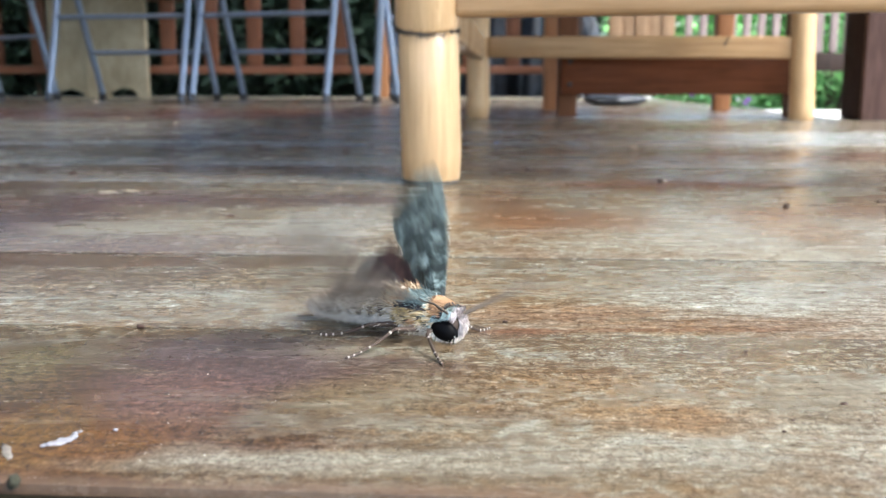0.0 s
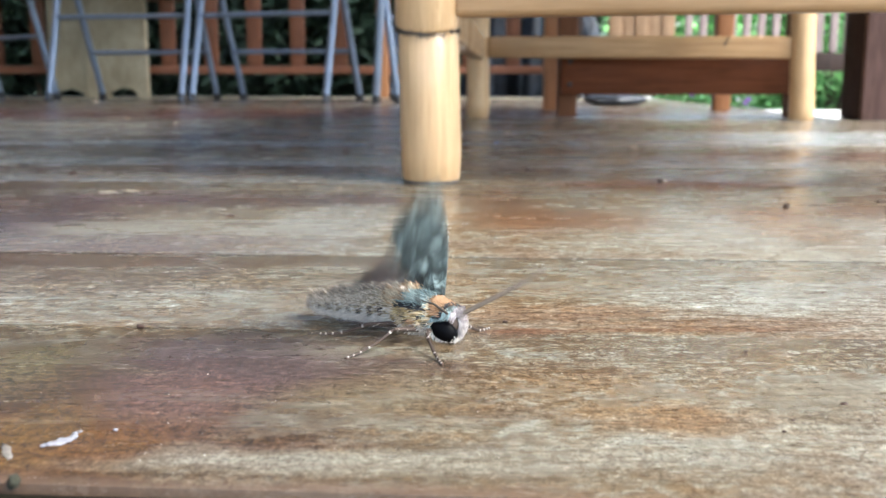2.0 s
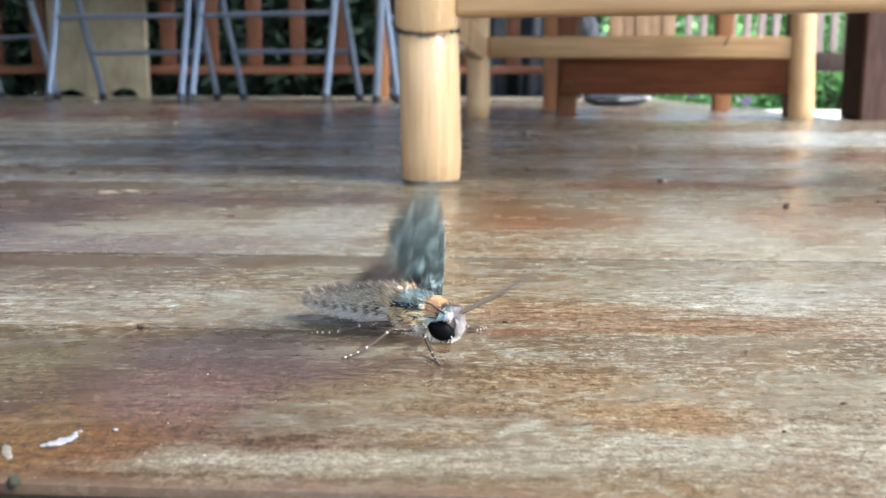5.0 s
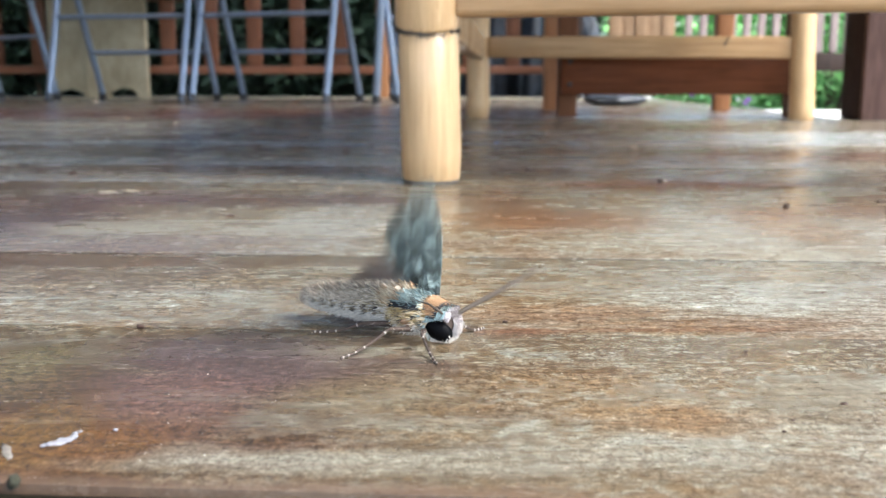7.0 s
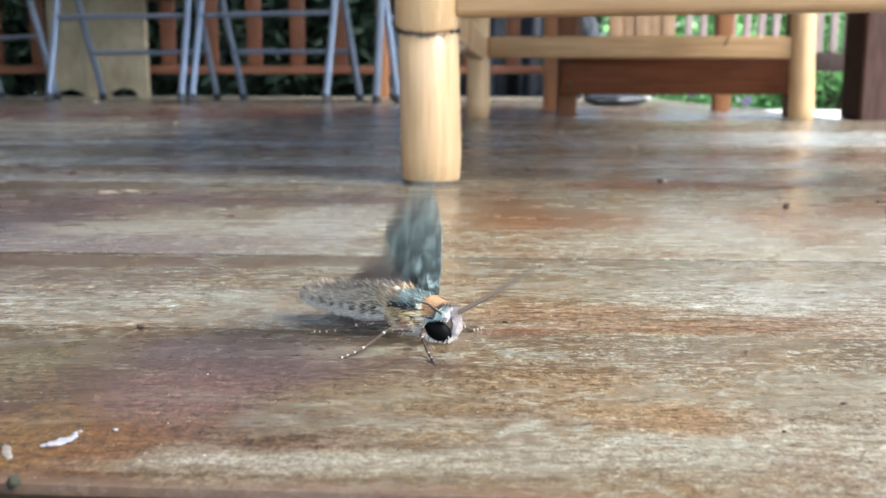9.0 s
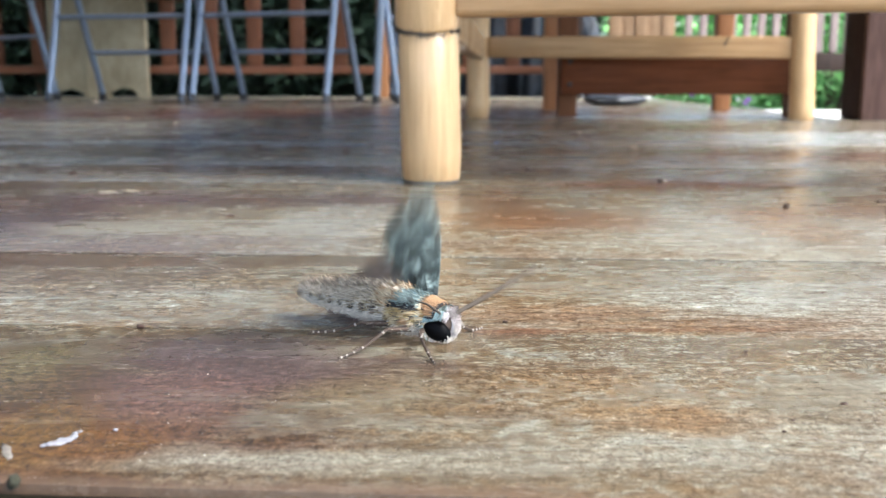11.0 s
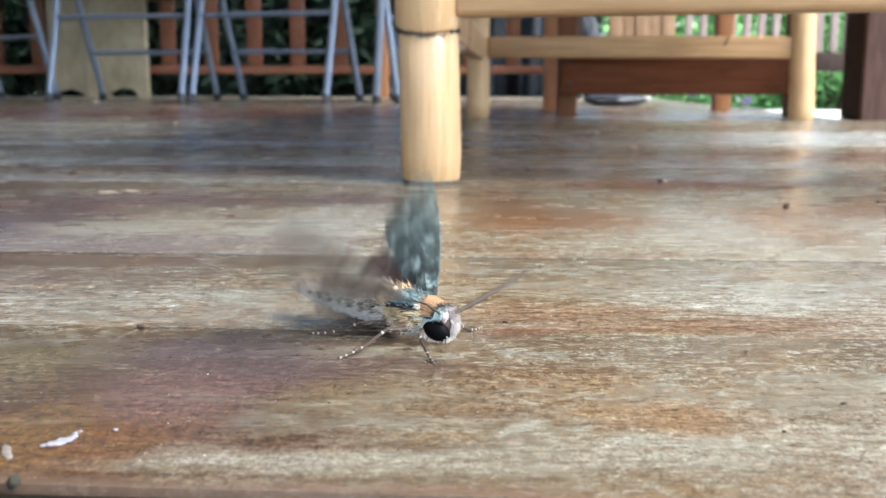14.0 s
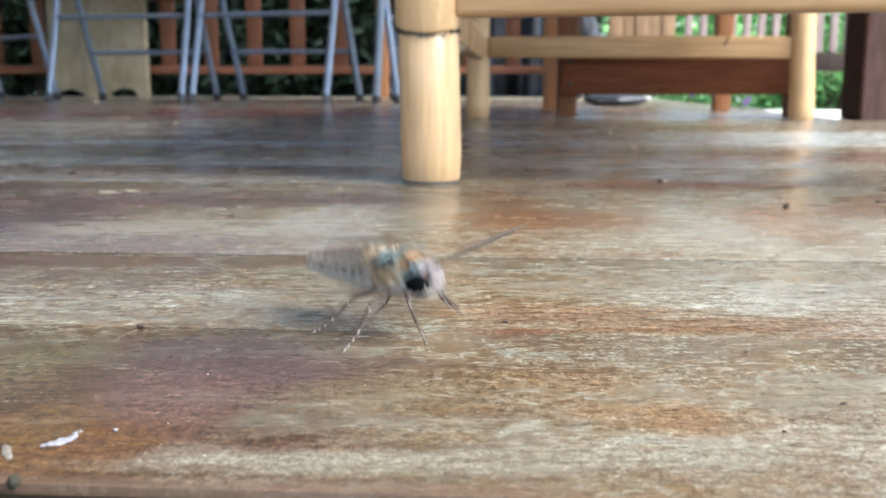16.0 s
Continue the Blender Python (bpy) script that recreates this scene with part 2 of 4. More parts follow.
# the post's lit front, a lighter copy of its wood
M_GREYBROWN = wood("lit_face_brown_wood", (0.075, 0.042, 0.035), (0.165, 0.098, 0.085), 0.65, (30, 30, 3))
M_GREYPINK = wood("weathered_picket", (0.22, 0.165, 0.155), (0.36, 0.29, 0.28), 0.7, (30, 30, 3))
M_TAN = wood("tan_board", (0.20, 0.115, 0.06), (0.33, 0.21, 0.115), 0.6, (30, 30, 3))
M_SLAB = wood("pale_weathered_slab", (0.25, 0.205, 0.13), (0.44, 0.39, 0.28), 0.7, (9, 9, 4), 0.2)

for back, gloss in ((M_BROWN, 0.15), (M_BROWN_Z, 0.2), (M_DARK, 0.2), (M_GREYBROWN, 0.2), (M_PALE_RAIL, 0.3)):
    back.node_tree.nodes["Principled BSDF"].inputs["Specular IOR Level"].default_value = gloss


def plain(name, base, var=0.3, rough=0.5, metal=0.0, scale=60, bump=0.1):
    m = Mat(name, rough, metal)
    f = m.noise(m.coords("Object"), scale, 5, 0.65)
    m.color(m.ramp(f, [(0.3, tuple(c * (1 - var) for c in base)), (0.7, tuple(min(1, c * (1 + var)) for c in base))]))
    m.bump(f, bump, 0.001)
    return m.m


M_STEEL = plain("grey_painted_steel", (0.18, 0.22, 0.30), 0.12, 0.3, 0.4, 30, 0.03)
M_RUBBER = plain("black_rubber", (0.02, 0.02, 0.024), 0.3, 0.6)
M_SEAT = plain("grey_plastic_seat", (0.2, 0.22, 0.26), 0.1, 0.5)
M_WEB = plain("dusty_grey_cobweb", (0.10, 0.085, 0.07), 0.5, 0.9, 0, 900)
M_GROUND = plain("soil_and_moss", (0.06, 0.065, 0.03), 0.5, 0.9, 0, 4, 0.6)
M_PATH = plain("pale_concrete", (0.72, 0.71, 0.69), 0.06, 0.8, 0, 9, 0.2)
M_DARK_STONE = plain("dark_slate", (0.03, 0.035, 0.045), 0.5, 0.45, 0, 25, 0.5)
M_STONE = plain("blue_grey_stone", (0.014, 0.020, 0.032), 0.6, 0.7, 0, 14, 0.5)
M_PLASTER = plain("cream_plaster", (0.55, 0.47, 0.36), 0.08, 0.85, 0, 6, 0.2)
M_CEIL = wood("ceiling_boards", (0.2, 0.11, 0.06), (0.36, 0.22, 0.13), 0.6, (3, 30, 30))
M_SMEAR = plain("old_paint", (0.20, 0.175, 0.15), 0.3, 0.7, 0, 500)
M_SCUFF = plain("cream_paint_smear", (0.50, 0.44, 0.33), 0.3, 0.7, 0, 300)
M_CHIP = plain("white_paint_chip", (0.30, 0.30, 0.335), 0.25, 0.6, 0, 400)
M_CRUMB = plain("dark_debris", (0.045, 0.022, 0.014), 0.5, 0.7, 0, 700)
M_CRUMB_PALE = plain("pale_debris", (0.55, 0.45, 0.36), 0.3, 0.8, 0, 700)
M_BLUE = plain("blue_debris", (0.20, 0.22, 0.32), 0.2, 0.5, 0, 700)
M_ANT = plain("ant_shell", (0.03, 0.015, 0.01), 0.3, 0.35, 0, 900)


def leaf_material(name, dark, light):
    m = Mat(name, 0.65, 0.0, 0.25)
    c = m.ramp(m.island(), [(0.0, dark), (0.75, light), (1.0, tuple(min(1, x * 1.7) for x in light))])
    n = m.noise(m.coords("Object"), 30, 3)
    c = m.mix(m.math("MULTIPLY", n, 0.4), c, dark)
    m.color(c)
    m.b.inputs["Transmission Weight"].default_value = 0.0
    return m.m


# the dark leaf colour carries the shade behind the fence
M_LEAF_DARK = leaf_material("shade_tinted_leaves", (0.022, 0.036, 0.027), (0.044, 0.076, 0.050))
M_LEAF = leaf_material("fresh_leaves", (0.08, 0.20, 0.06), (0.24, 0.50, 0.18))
M_FLOWER = plain("violet_petals", (0.3, 0.12, 0.5), 0.2, 0.6)
M_MOSS = plain("dark_moss", (0.030, 0.030, 0.018), 0.6, 0.95, 0, 900, 0.6)
M_BARK = plain("bark", (0.08, 0.055, 0.04), 0.4, 0.9, 0, 30, 0.6)


# ---- mesh helpers ----
def mesh_of(name, bm, mats):
    me = bpy.data.meshes.new(name)
    bm.to_mesh(me)
    bm.free()
    for m in mats if isinstance(mats, (list, tuple)) else [mats]:
        me.materials.append(m)
    return me


def smooth(me, angle=40):
    for p in me.polygons:
        p.use_smooth = True
    me.set_sharp_from_angle(angle=radians(angle))
    return me


def part(name, bm, material, parent, label="", m=None, soft=True):
    ob = new(name, smooth(mesh_of(name, bm, material)) if soft else mesh_of(name, bm, material))
    ob.parent = parent
    if m is not None:
        ob.matrix_basis = m
    if label:
        tagged(ob, label)
    return ob


def thing(name, label, category, m=None, group="", kind=""):
    ob = new(name)
    ob.empty_display_size = 0.05
    if m is not None:
        ob.matrix_basis = m
    return tagged(ob, label, category, group, kind)


def box(bm, x0, x1, y0, y1, z0, z1, bevel=0.0, mat=0, seg=2):
    r = bmesh.ops.create_cube(bm, size=1)
    vs = r["verts"]
    for v in vs:
        v.co = Vector((x0 + (v.co.x + 0.5) * (x1 - x0), y0 + (v.co.y + 0.5) * (y1 - y0), z0 + (v.co.z + 0.5) * (z1 - z0)))
    faces = {f for v in vs for f in v.link_faces}
    for f in faces:
        f.material_index = mat
    if bevel:
        es = list({e for v in vs for e in v.link_edges})
        out = bmesh.ops.bevel(bm, geom=es, offset=bevel, segments=seg, profile=0.6, affect="EDGES")
        for f in out["faces"]:
            f.material_index = mat
    return bm


def cube_bm(*a, **k):
    return box(bmesh.new(), *a, **k)


def tube(bm, points, radii, seg=12, mat=0, mats=None, cap=True):
    """A round tube along points, with a radius at each."""
    pts = [Vector(p) for p in points]
    rings = []
    up = Vector((0.13, 0.31, 0.94))
    for i, p in enumerate(pts):
        d = (pts[min(i + 1, len(pts) - 1)] - pts[max(i - 1, 0)]).normalized()
        a = d.cross(up)
        if a.length < 0.05:
            a = d.cross(Vector((1, 0, 0)))
        a.normalize()
        b = d.cross(a)
        r = radii[i] if isinstance(radii, (list, tuple)) else radii
        rings.append([bm.verts.new(p + r * (math.cos(t) * a + math.sin(t) * b)) for t in [2 * math.pi * k / seg for k in range(seg)]])
    for i in range(len(rings) - 1):
        for k in range(seg):
            f = bm.faces.new((rings[i][k], rings[i][(k + 1) % seg], rings[i + 1][(k + 1) % seg], rings[i + 1][k]))
            f.material_index = mats[i] if mats else mat
    if cap:
        for r, m in ((rings[0][::-1], 0), (rings[-1], -1)):
            f = bm.faces.new(r)
            f.material_index = mats[m] if mats else mat
    return bm


def blob(bm, centre, size, rot=None, mat=0, sub=2, rough=0.0, seed=0.0):
    r = bmesh.ops.create_icosphere(bm, subdivisions=sub, radius=1)
    for v in r["verts"]:
        k = 1 + rough * noise.noise(v.co * 2.1 + Vector((seed, seed * 1.7, 3))) if rough else 1
        co = Vector((v.co.x * size[0] * k, v.co.y * size[1] * k, v.co.z * size[2] * k))
        v.co = (rot @ co if rot else co) + Vector(centre)
    for f in {f for v in r["verts"] for f in v.link_faces}:
        f.material_index = mat
    return bm


# ---- ground, deck, roof ----
TURN = -3.74  # the boards' run, degrees from the x axis


def ground():
    bm = bmesh.new()
    bmesh.ops.create_grid(bm, x_segments=60, y_segments=60, size=40)
    for v in bm.verts:
        v.co.z = 0.05 * noise.noise(v.co * 0.6)
        if max(abs(v.co.x), abs(v.co.y)) > 39:
            v.co.x, v.co.y = v.co.x * 40, v.co.y * 40
    ob = new("ground", smooth(mesh_of("ground", bm, M_GROUND)))
    ob.location.z = -0.36
    tagged(ob, "dark damp soil and moss round the raised deck", "ground", kind="structure")


def path():
    bm = bmesh.new()
    f = bm.faces.new([bm.verts.new((x, y, -0.42)) for x, y in ((0.66, 2.2), (1.35, 2.2), (1.55, 3.35), (1.12, 3.42), (1.90, 6.3), (0.66, 6.3))])
    r = bmesh.ops.extrude_face_region(bm, geom=[f])
    bmesh.ops.translate(bm, vec=(0, 0, 0.38), verts=[v for v in r["geom"] if isinstance(v, bmesh.types.BMVert)])
    bmesh.ops.recalc_face_normals(bm, faces=bm.faces)
    ob = new("pale_slab", mesh_of("pale_slab", bm, M_PATH))
    tagged(ob, "pale bright concrete path beside the deck", "path", kind="structure")
    # unseen reflector behind the camera: bounces sunlight onto upright surfaces
    bm = bmesh.new()
    box(bm, -6.0, 7.0, -11.0, -1.75, -0.42, -0.16, 0.02)
    ob = new("pale_slab", mesh_of("pale_slab", bm, M_PATH))
    tagged(ob, "unseen pale slab in front of the veranda, added to bounce light", "yard", kind="structure")


ground()
path()


def roof():
    # unseen roof; its edges are placed to limit sun and sky light
    bm = bmesh.new()
    box(bm, -3.4, 1.5, -2.0, 4.6, 2.55, 2.62)
    for i in range(9):
        box(bm, -3.27, 1.45, -1.9 + i * 0.75, -1.82 + i * 0.75, 2.42, 2.548, 0.004)
    tagged(new("ceiling", mesh_of("ceiling", bm, M_CEIL)), "unseen brown board ceiling on rafters over the veranda, shaping its light", "ceiling", kind="structure")
    bm = cube_bm(-3.4, -3.28, -2.0, 4.6, -0.3, 2.548)
    tagged(new("wall_west", mesh_of("wall_west", bm, M_PLASTER)), "plain cream plaster wall closing the veranda", "wall", kind="structure")


roof()


# ---- wooden fence at the back of the deck ----
FENCE_Y = 3.635


def fence_back():
    f = thing("fence", "red-brown wooden picket fence along the deck's edge", "fence")
    part("bottom_rail", cube_bm(-3.0, 0.61, FENCE_Y - 0.02, FENCE_Y + 0.02, 0.0851, 0.1139, 0.004), M_RED_X, f)
    part("top_rail", cube_bm(-3.0, 0.61, FENCE_Y - 0.03, FENCE_Y + 0.03, 0.86, 0.90, 0.006), M_RED_X, f)
    picket = None
    x = -2.931
    i = 0
    while x < 0.56:
        if picket is None:
            picket = smooth(mesh_of("picket", cube_bm(-0.027, 0.027, -0.011, 0.011, 0.1141, 0.8598, 0.004), M_RED))
        p = new("picket", picket)
        p.parent = f
        p.location = (x, FENCE_Y + 0.004 * math.sin(i * 2.3), 0)
        p.rotation_euler.z = radians(1.5 * math.sin(i * 1.9))
        x += 0.1595
        i += 1
    for px in (-0.212, -2.05):
        part("post", cube_bm(px - 0.017, px + 0.017, FENCE_Y - 0.16, FENCE_Y - 0.10, 0, 1.0, 0.004), M_ORANGE_WOOD, f, "orange-brown square post")


def fence_side():
    f = thing("fence", "weathered pink-grey picket railing beside the path", "fence")
    part("bottom_rail", cube_bm(0.42, 1.9, 3.333, 3.368, 0.092, 0.155, 0.005), M_DARK, f, "dark bottom rail")
    part("top_rail", cube_bm(0.42, 1.9, 3.323, 3.378, 0.86, 0.90, 0.005), M_DARK, f)
    me = smooth(mesh_of("picket", cube_bm(-0.0125, 0.0125, -0.01, 0.01, 0.1552, 0.8598, 0.004), M_GREYPINK))
    tan = smooth(mesh_of("picket", cube_bm(-0.0225, 0.0225, -0.01, 0.01, 0.1552, 0.8598, 0.004), M_TAN))
    for i in range(21):
        p = new("picket", me)
        p.parent = f
        p.location = (0.835 + i * 0.0495, 3.350, 0)
    for i in range(5):
        p = new("picket", tan)
        p.parent = f
        p.location = (0.585 + i * 0.045, 3.350 + 0.006 * (i % 2), 0)
    for x in (0.45, 1.50, 1.88):
        part("post", cube_bm(x - 0.03, x + 0.03, 3.379, 3.433, -0.4, 0.92, 0.004), M_DARK, f)


fence_back()
fence_side()


# ---- foliage ----
def leaves(name, label, material, centre, size, count, leaf, seed, stems=6):
    """A shrub: stems and many separate bent leaves in an uneven crown."""
    rng = random.Random(seed)
    base = thing(name, label, "shrub", pose(centre[0], centre[1], -0.34))
    bm = bmesh.new()
    for _ in range(stems):
        a, r = rng.uniform(0, 6.28), rng.uniform(0.2, 0.8)
        e = (math.cos(a) * r * size[0] * 0.6, math.sin(a) * r * size[1] * 0.6, size[2] * rng.uniform(0.6, 1.0))
        tube(bm, [(0.05 * math.cos(a), 0.05 * math.sin(a), -0.02), (e[0] * 0.4, e[1] * 0.4, e[2] * 0.5), e], [0.016, 0.011, 0.004], 6)
    part("stem", bm, M_BARK, base)
    verts, faces = [], []
    clumps = [(rng.uniform(-1, 1), rng.uniform(-1, 1), rng.uniform(0.05, 1.0), rng.uniform(0.12, 0.34)) for _ in range(34)]
    for _ in range(count):
        cx, cy, cz, cr = clumps[rng.randrange(len(clumps))]
        p = Vector(((cx + rng.gauss(0, cr)) * size[0], (cy + rng.gauss(0, cr)) * size[1], abs(cz + rng.gauss(0, cr * 0.8)) * size[2]))
        q = Euler((rng.uniform(-0.9, 0.5), rng.uniform(-0.7, 0.7), rng.uniform(0, 6.28))).to_matrix()
        L = leaf * rng.uniform(0.6, 1.4)
        W = L * rng.uniform(0.22, 0.36)
        k = len(verts)
        for v in ((0, 0, 0), (W, L * 0.4, L * 0.05), (0, L * 0.45, -L * 0.03), (-W, L * 0.4, L * 0.05), (0, L, -L * 0.18)):
            verts.append(p + q @ Vector(v))
        faces += [(k, k + 1, k + 2), (k, k + 2, k + 3), (k + 1, k + 4, k + 2), (k + 2, k + 4, k + 3)]
    me = bpy.data.meshes.new("crown")
    me.from_pydata(verts, [], faces)
    me.materials.append(material)
    c = new("crown", me)
    c.parent = base
    tagged(c, kind="stuff")
    return base


k = 0
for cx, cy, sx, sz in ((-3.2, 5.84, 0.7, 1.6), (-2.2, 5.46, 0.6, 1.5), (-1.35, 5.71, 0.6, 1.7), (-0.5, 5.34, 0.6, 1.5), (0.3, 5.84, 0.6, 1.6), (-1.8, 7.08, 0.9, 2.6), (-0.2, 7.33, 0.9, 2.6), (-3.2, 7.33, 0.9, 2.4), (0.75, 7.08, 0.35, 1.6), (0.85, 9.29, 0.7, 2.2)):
    leaves("shrub", "dense shrub behind the fence, its leaves coloured dark for shade", M_LEAF_DARK, (cx, cy), (sx, 0.4, sz), 3200, 0.11, 11 + k)
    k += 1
for cx, cy, sx, sz in ((1.75, 4.15, 0.34, 0.62), (2.3, 4.46, 0.4, 0.68), (1.9, 5.84, 0.5, 0.8), (1.45, 6.71, 0.4, 0.9), (2.9, 5.84, 0.6, 0.85), (2.2, 8.07, 0.8, 1.1), (3.8, 7.82, 0.9, 1.1)):
    leaves("shrub", "fresh green leafy shrub in daylight beside the path", M_LEAF, (cx, cy), (sx, 0.5, sz), 2200, 0.10, 40 + k)
    k += 1
for cx, cy, sx, sz in ((0.90, 3.80, 0.07, 0.34), (1.02, 3.62, 0.12, 0.35), (1.15, 3.64, 0.13, 0.36), (1.29, 3.62, 0.14, 0.39), (1.44, 3.62, 0.15, 0.46), (1.22, 3.92, 0.18, 0.38), (1.04, 3.95, 0.14, 0.36), (1.48, 4.0, 0.2, 0.5), (1.62, 3.72, 0.15, 0.5)):
    leaves("plant", "low fresh green plant beside the deck", M_LEAF, (cx, cy), (sx, 0.14, sz), 1100, 0.034, 80 + k)
    k += 1


def hill():
    """A wooded slope behind the fence, in the same leaf colour darkened for shade."""
    bm = bmesh.new()
    bmesh.ops.create_grid(bm, x_segments=70, y_segments=40, size=1)
    for v in bm.verts:
        x, u = v.co.x * 7.0 - 6.2, (v.co.y + 1) / 2
        k = noise.fractal(Vector((x * 1.3, u * 5, 2)), 0.6, 2.1, 4)
        v.co = Vector((x, 9.0 + u * 2.2 + 0.5 * k, -0.6 + u * 5.5 + 0.3 * k))
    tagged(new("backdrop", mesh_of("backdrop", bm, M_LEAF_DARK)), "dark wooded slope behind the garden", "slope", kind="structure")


hill()


def flower(x, y, z):
    bm = bmesh.new()
    for i in range(5):
        a = i * 1.2566
        q = Euler((0.5, 0, a)).to_matrix()
        blob(bm, q @ Vector((0, 0.007, 0.002)), (0.004, 0.007, 0.0015), q, 0, 1)
    f = thing("flower", "small violet flower among green leaves", "flower", pose(x, y, z, 60))
    part("petals", bm, M_FLOWER, f)
    part("stem", tube(bmesh.new(), [(0, 0, 0), (0, -0.06, -0.05), (0, -0.16, -0.07)], 0.0012, 6), M_LEAF, f)


def stones():
    rng = random.Random(5)
    for i in range(9):
        x = -0.1 + i * 0.13
        s = rng.uniform(0.07, 0.12)
        tall = 4.2 if 0.1 < x < 0.8 else 1.6
        ob = new("stone", smooth(mesh_of("stone", blob(bmesh.new(), (0, 0, 0), (s, s * 0.7, s * tall), None, 0, 3, 0.35, i * 1.3), M_STONE), 180))
        ob.matrix_basis = pose(x, 4.53 + rng.uniform(-0.1, 0.1), -0.2 if tall < 2 else 0.02, 0, 0, rng.uniform(0, 180))
        tagged(ob, "blue-grey rough stone on the soil beyond the fence", "stone", "stones behind the fence")


stones()
for x, y, z in ((1.080, 3.44, -0.006), (0.936, 3.66, -0.001), (1.063, 3.42, -0.019), (0.961, 3.46, 0.002)):
    flower(x, y, z)


# ---- pale low table on round legs ----
def table_leg(bm, shoulder=True):
    """A round pole with a slightly swollen foot, and a stepped shoulder where it meets the rail."""
    if not shoulder:
        zs = (0, 0.0035, 0.02, 0.06, 0.1, 0.14, 0.2, 0.3, 0.4)
        return tube(bm, [(0.0006 * math.sin(z * 40), 0.0005 * math.cos(z * 33), z) for z in zs], [0.0185, 0.0208, 0.0216, 0.0207, 0.0204, 0.0206, 0.021, 0.0208, 0.0205], 28)
    pts = [(0, 0, 0), (0, 0, 0.0035), (0.0002, 0, 0.02), (-0.0006, 0, 0.06), (-0.0012, 0, 0.1040), (-0.0012, 0, 0.1053)]
    tube(bm, pts, [0.0180, 0.0205, 0.0212, 0.0210, 0.0208, 0.0195], 28)
    up = [(-0.0012, 0, 0.1057), (-0.0012, 0, 0.1085), (-0.0014, 0, 0.15), (-0.001, 0, 0.25), (0, 0, 0.40)]
    tube(bm, up, [0.0212, 0.0230, 0.0232, 0.0225, 0.022], 28)
    for v in bm.verts:
        if 0.1025 < v.co.z < 0.109:
            v.co.z -= 0.0042 * max(0.0, -v.co.y / 0.022) ** 1.5
    return bm


def low_table():
    t = thing("low_table", "pale varnished wooden low table with round pole legs", "table")
    c = {"a": (-0.0083, 0.6760), "b": (0.064, 1.7800), "c": (0.612, 1.6571), "d": (0.54, 0.5491)}
    for k in "abcd":
        leg = part("leg", table_leg(bmesh.new(), k == "a"), M_PALE, t, "", pose(c[k][0], c[k][1], 0, 0, {"a": -0.2, "b": 0, "c": -2.0, "d": 0}[k], {"a": 0, "b": 40, "c": 0, "d": 70}[k]))
        if k == "a":
            rng = random.Random(3)
            bm = bmesh.new()
            for i in range(620):
                a = rng.gauss(3.6, 1.3)
                r = 0.0205 + rng.uniform(0, 0.0012)
                p = Vector((-0.0012 + r * math.cos(a), r * math.sin(a), 0.1050 - 0.0042 * max(0.0, -math.sin(a)) ** 1.5 + rng.gauss(0, 0.0009)))
                d = Vector((rng.uniform(-1, 1), rng.uniform(-1, 1), rng.uniform(-1.2, 0.6))) * 0.0021
                tube(bm, [p, p + d], [0.00028, 0.0001], 4)
            part("cobweb", bm, M_WEB, leg, "dusty cobweb in the leg's joint")
            part("foot_pad", tube(bmesh.new(), [(0, 0, 0.0002), (0, 0, 0.003)], [0.0196, 0.0196], 24), M_WEB, leg, "scuffed dark foot pad")

    def rail(p, q, z, h, name, dip=0.0):
        p, q = Vector((*p, 0)), Vector((*q, 0))
        d = q - p
        bm = bmesh.new()
        L = d.length
        box(bm, 0.0175, L - 0.0175, -0.011, 0.011, 0, h, 0.0045, 0, 3)
        part(name, bm, M_PALE_RAIL, t, "", pose(p.x, p.y, z, 0, dip, math.degrees(math.atan2(d.y, d.x))))

    rail(c["a"], c["d"], 0.1126, 0.042, "front_rail")
    rail(c["b"], c["c"], 0.1075, 0.0375, "back_rail", 0.42)
    rail(c["a"], c["b"], 0.1035, 0.040, "side_rail")
    rng = random.Random(4)
    bm = bmesh.new()
    for i in range(150):
        u = rng.random() ** 1.5
        p = Vector((c["a"][0] + 0.010 + 0.075 * u * 0.25, c["a"][1] + 0.035 + 0.28 * u, 0.1035 + rng.gauss(0, 0.003)))
        d = Vector((rng.uniform(-1, 1), rng.uniform(-1, 1), rng.uniform(-1.4, 0.4))) * 0.005
        tube(bm, [p, p + d], [0.0004, 0.0001], 4)
    part("nail", tube(bmesh.new(), [(0.4863, 1.6728, 0.1405), (0.4818, 1.6738, 0.1310), (0.4798, 1.6742, 0.1250)], 0.0011, 7), M_RUBBER, t, "bent dark nail in the back rail")
    part("cobweb", bm, M_CRUMB_PALE, t, "pale cobweb along the side rail")
    for p, q in (("a", "d"), ("b", "c"), ("a", "b"), ("d", "c")):
        rail(c[p], c[q], 0.345, 0.04, "top_rail")
    d = Vector((*c["c"], 0)) - Vector((*c["b"], 0))
    ang = math.degrees(math.atan2(d.y, d.x))
    a0, b0 = Vector((*c["a"], 0)), Vector((*c["b"], 0))
    slat = smooth(mesh_of("slat", cube_bm(-0.03, 0.59, -0.066, 0.066, 0.4005, 0.418, 0.004), M_PALE_RAIL))
    for i in range(9):
        o = a0.lerp(b0, i / 8)
        s = new("slat", slat)
        s.parent = t
        s.matrix_basis = pose(o.x, o.y, 0, 0, 0, ang)


low_table()


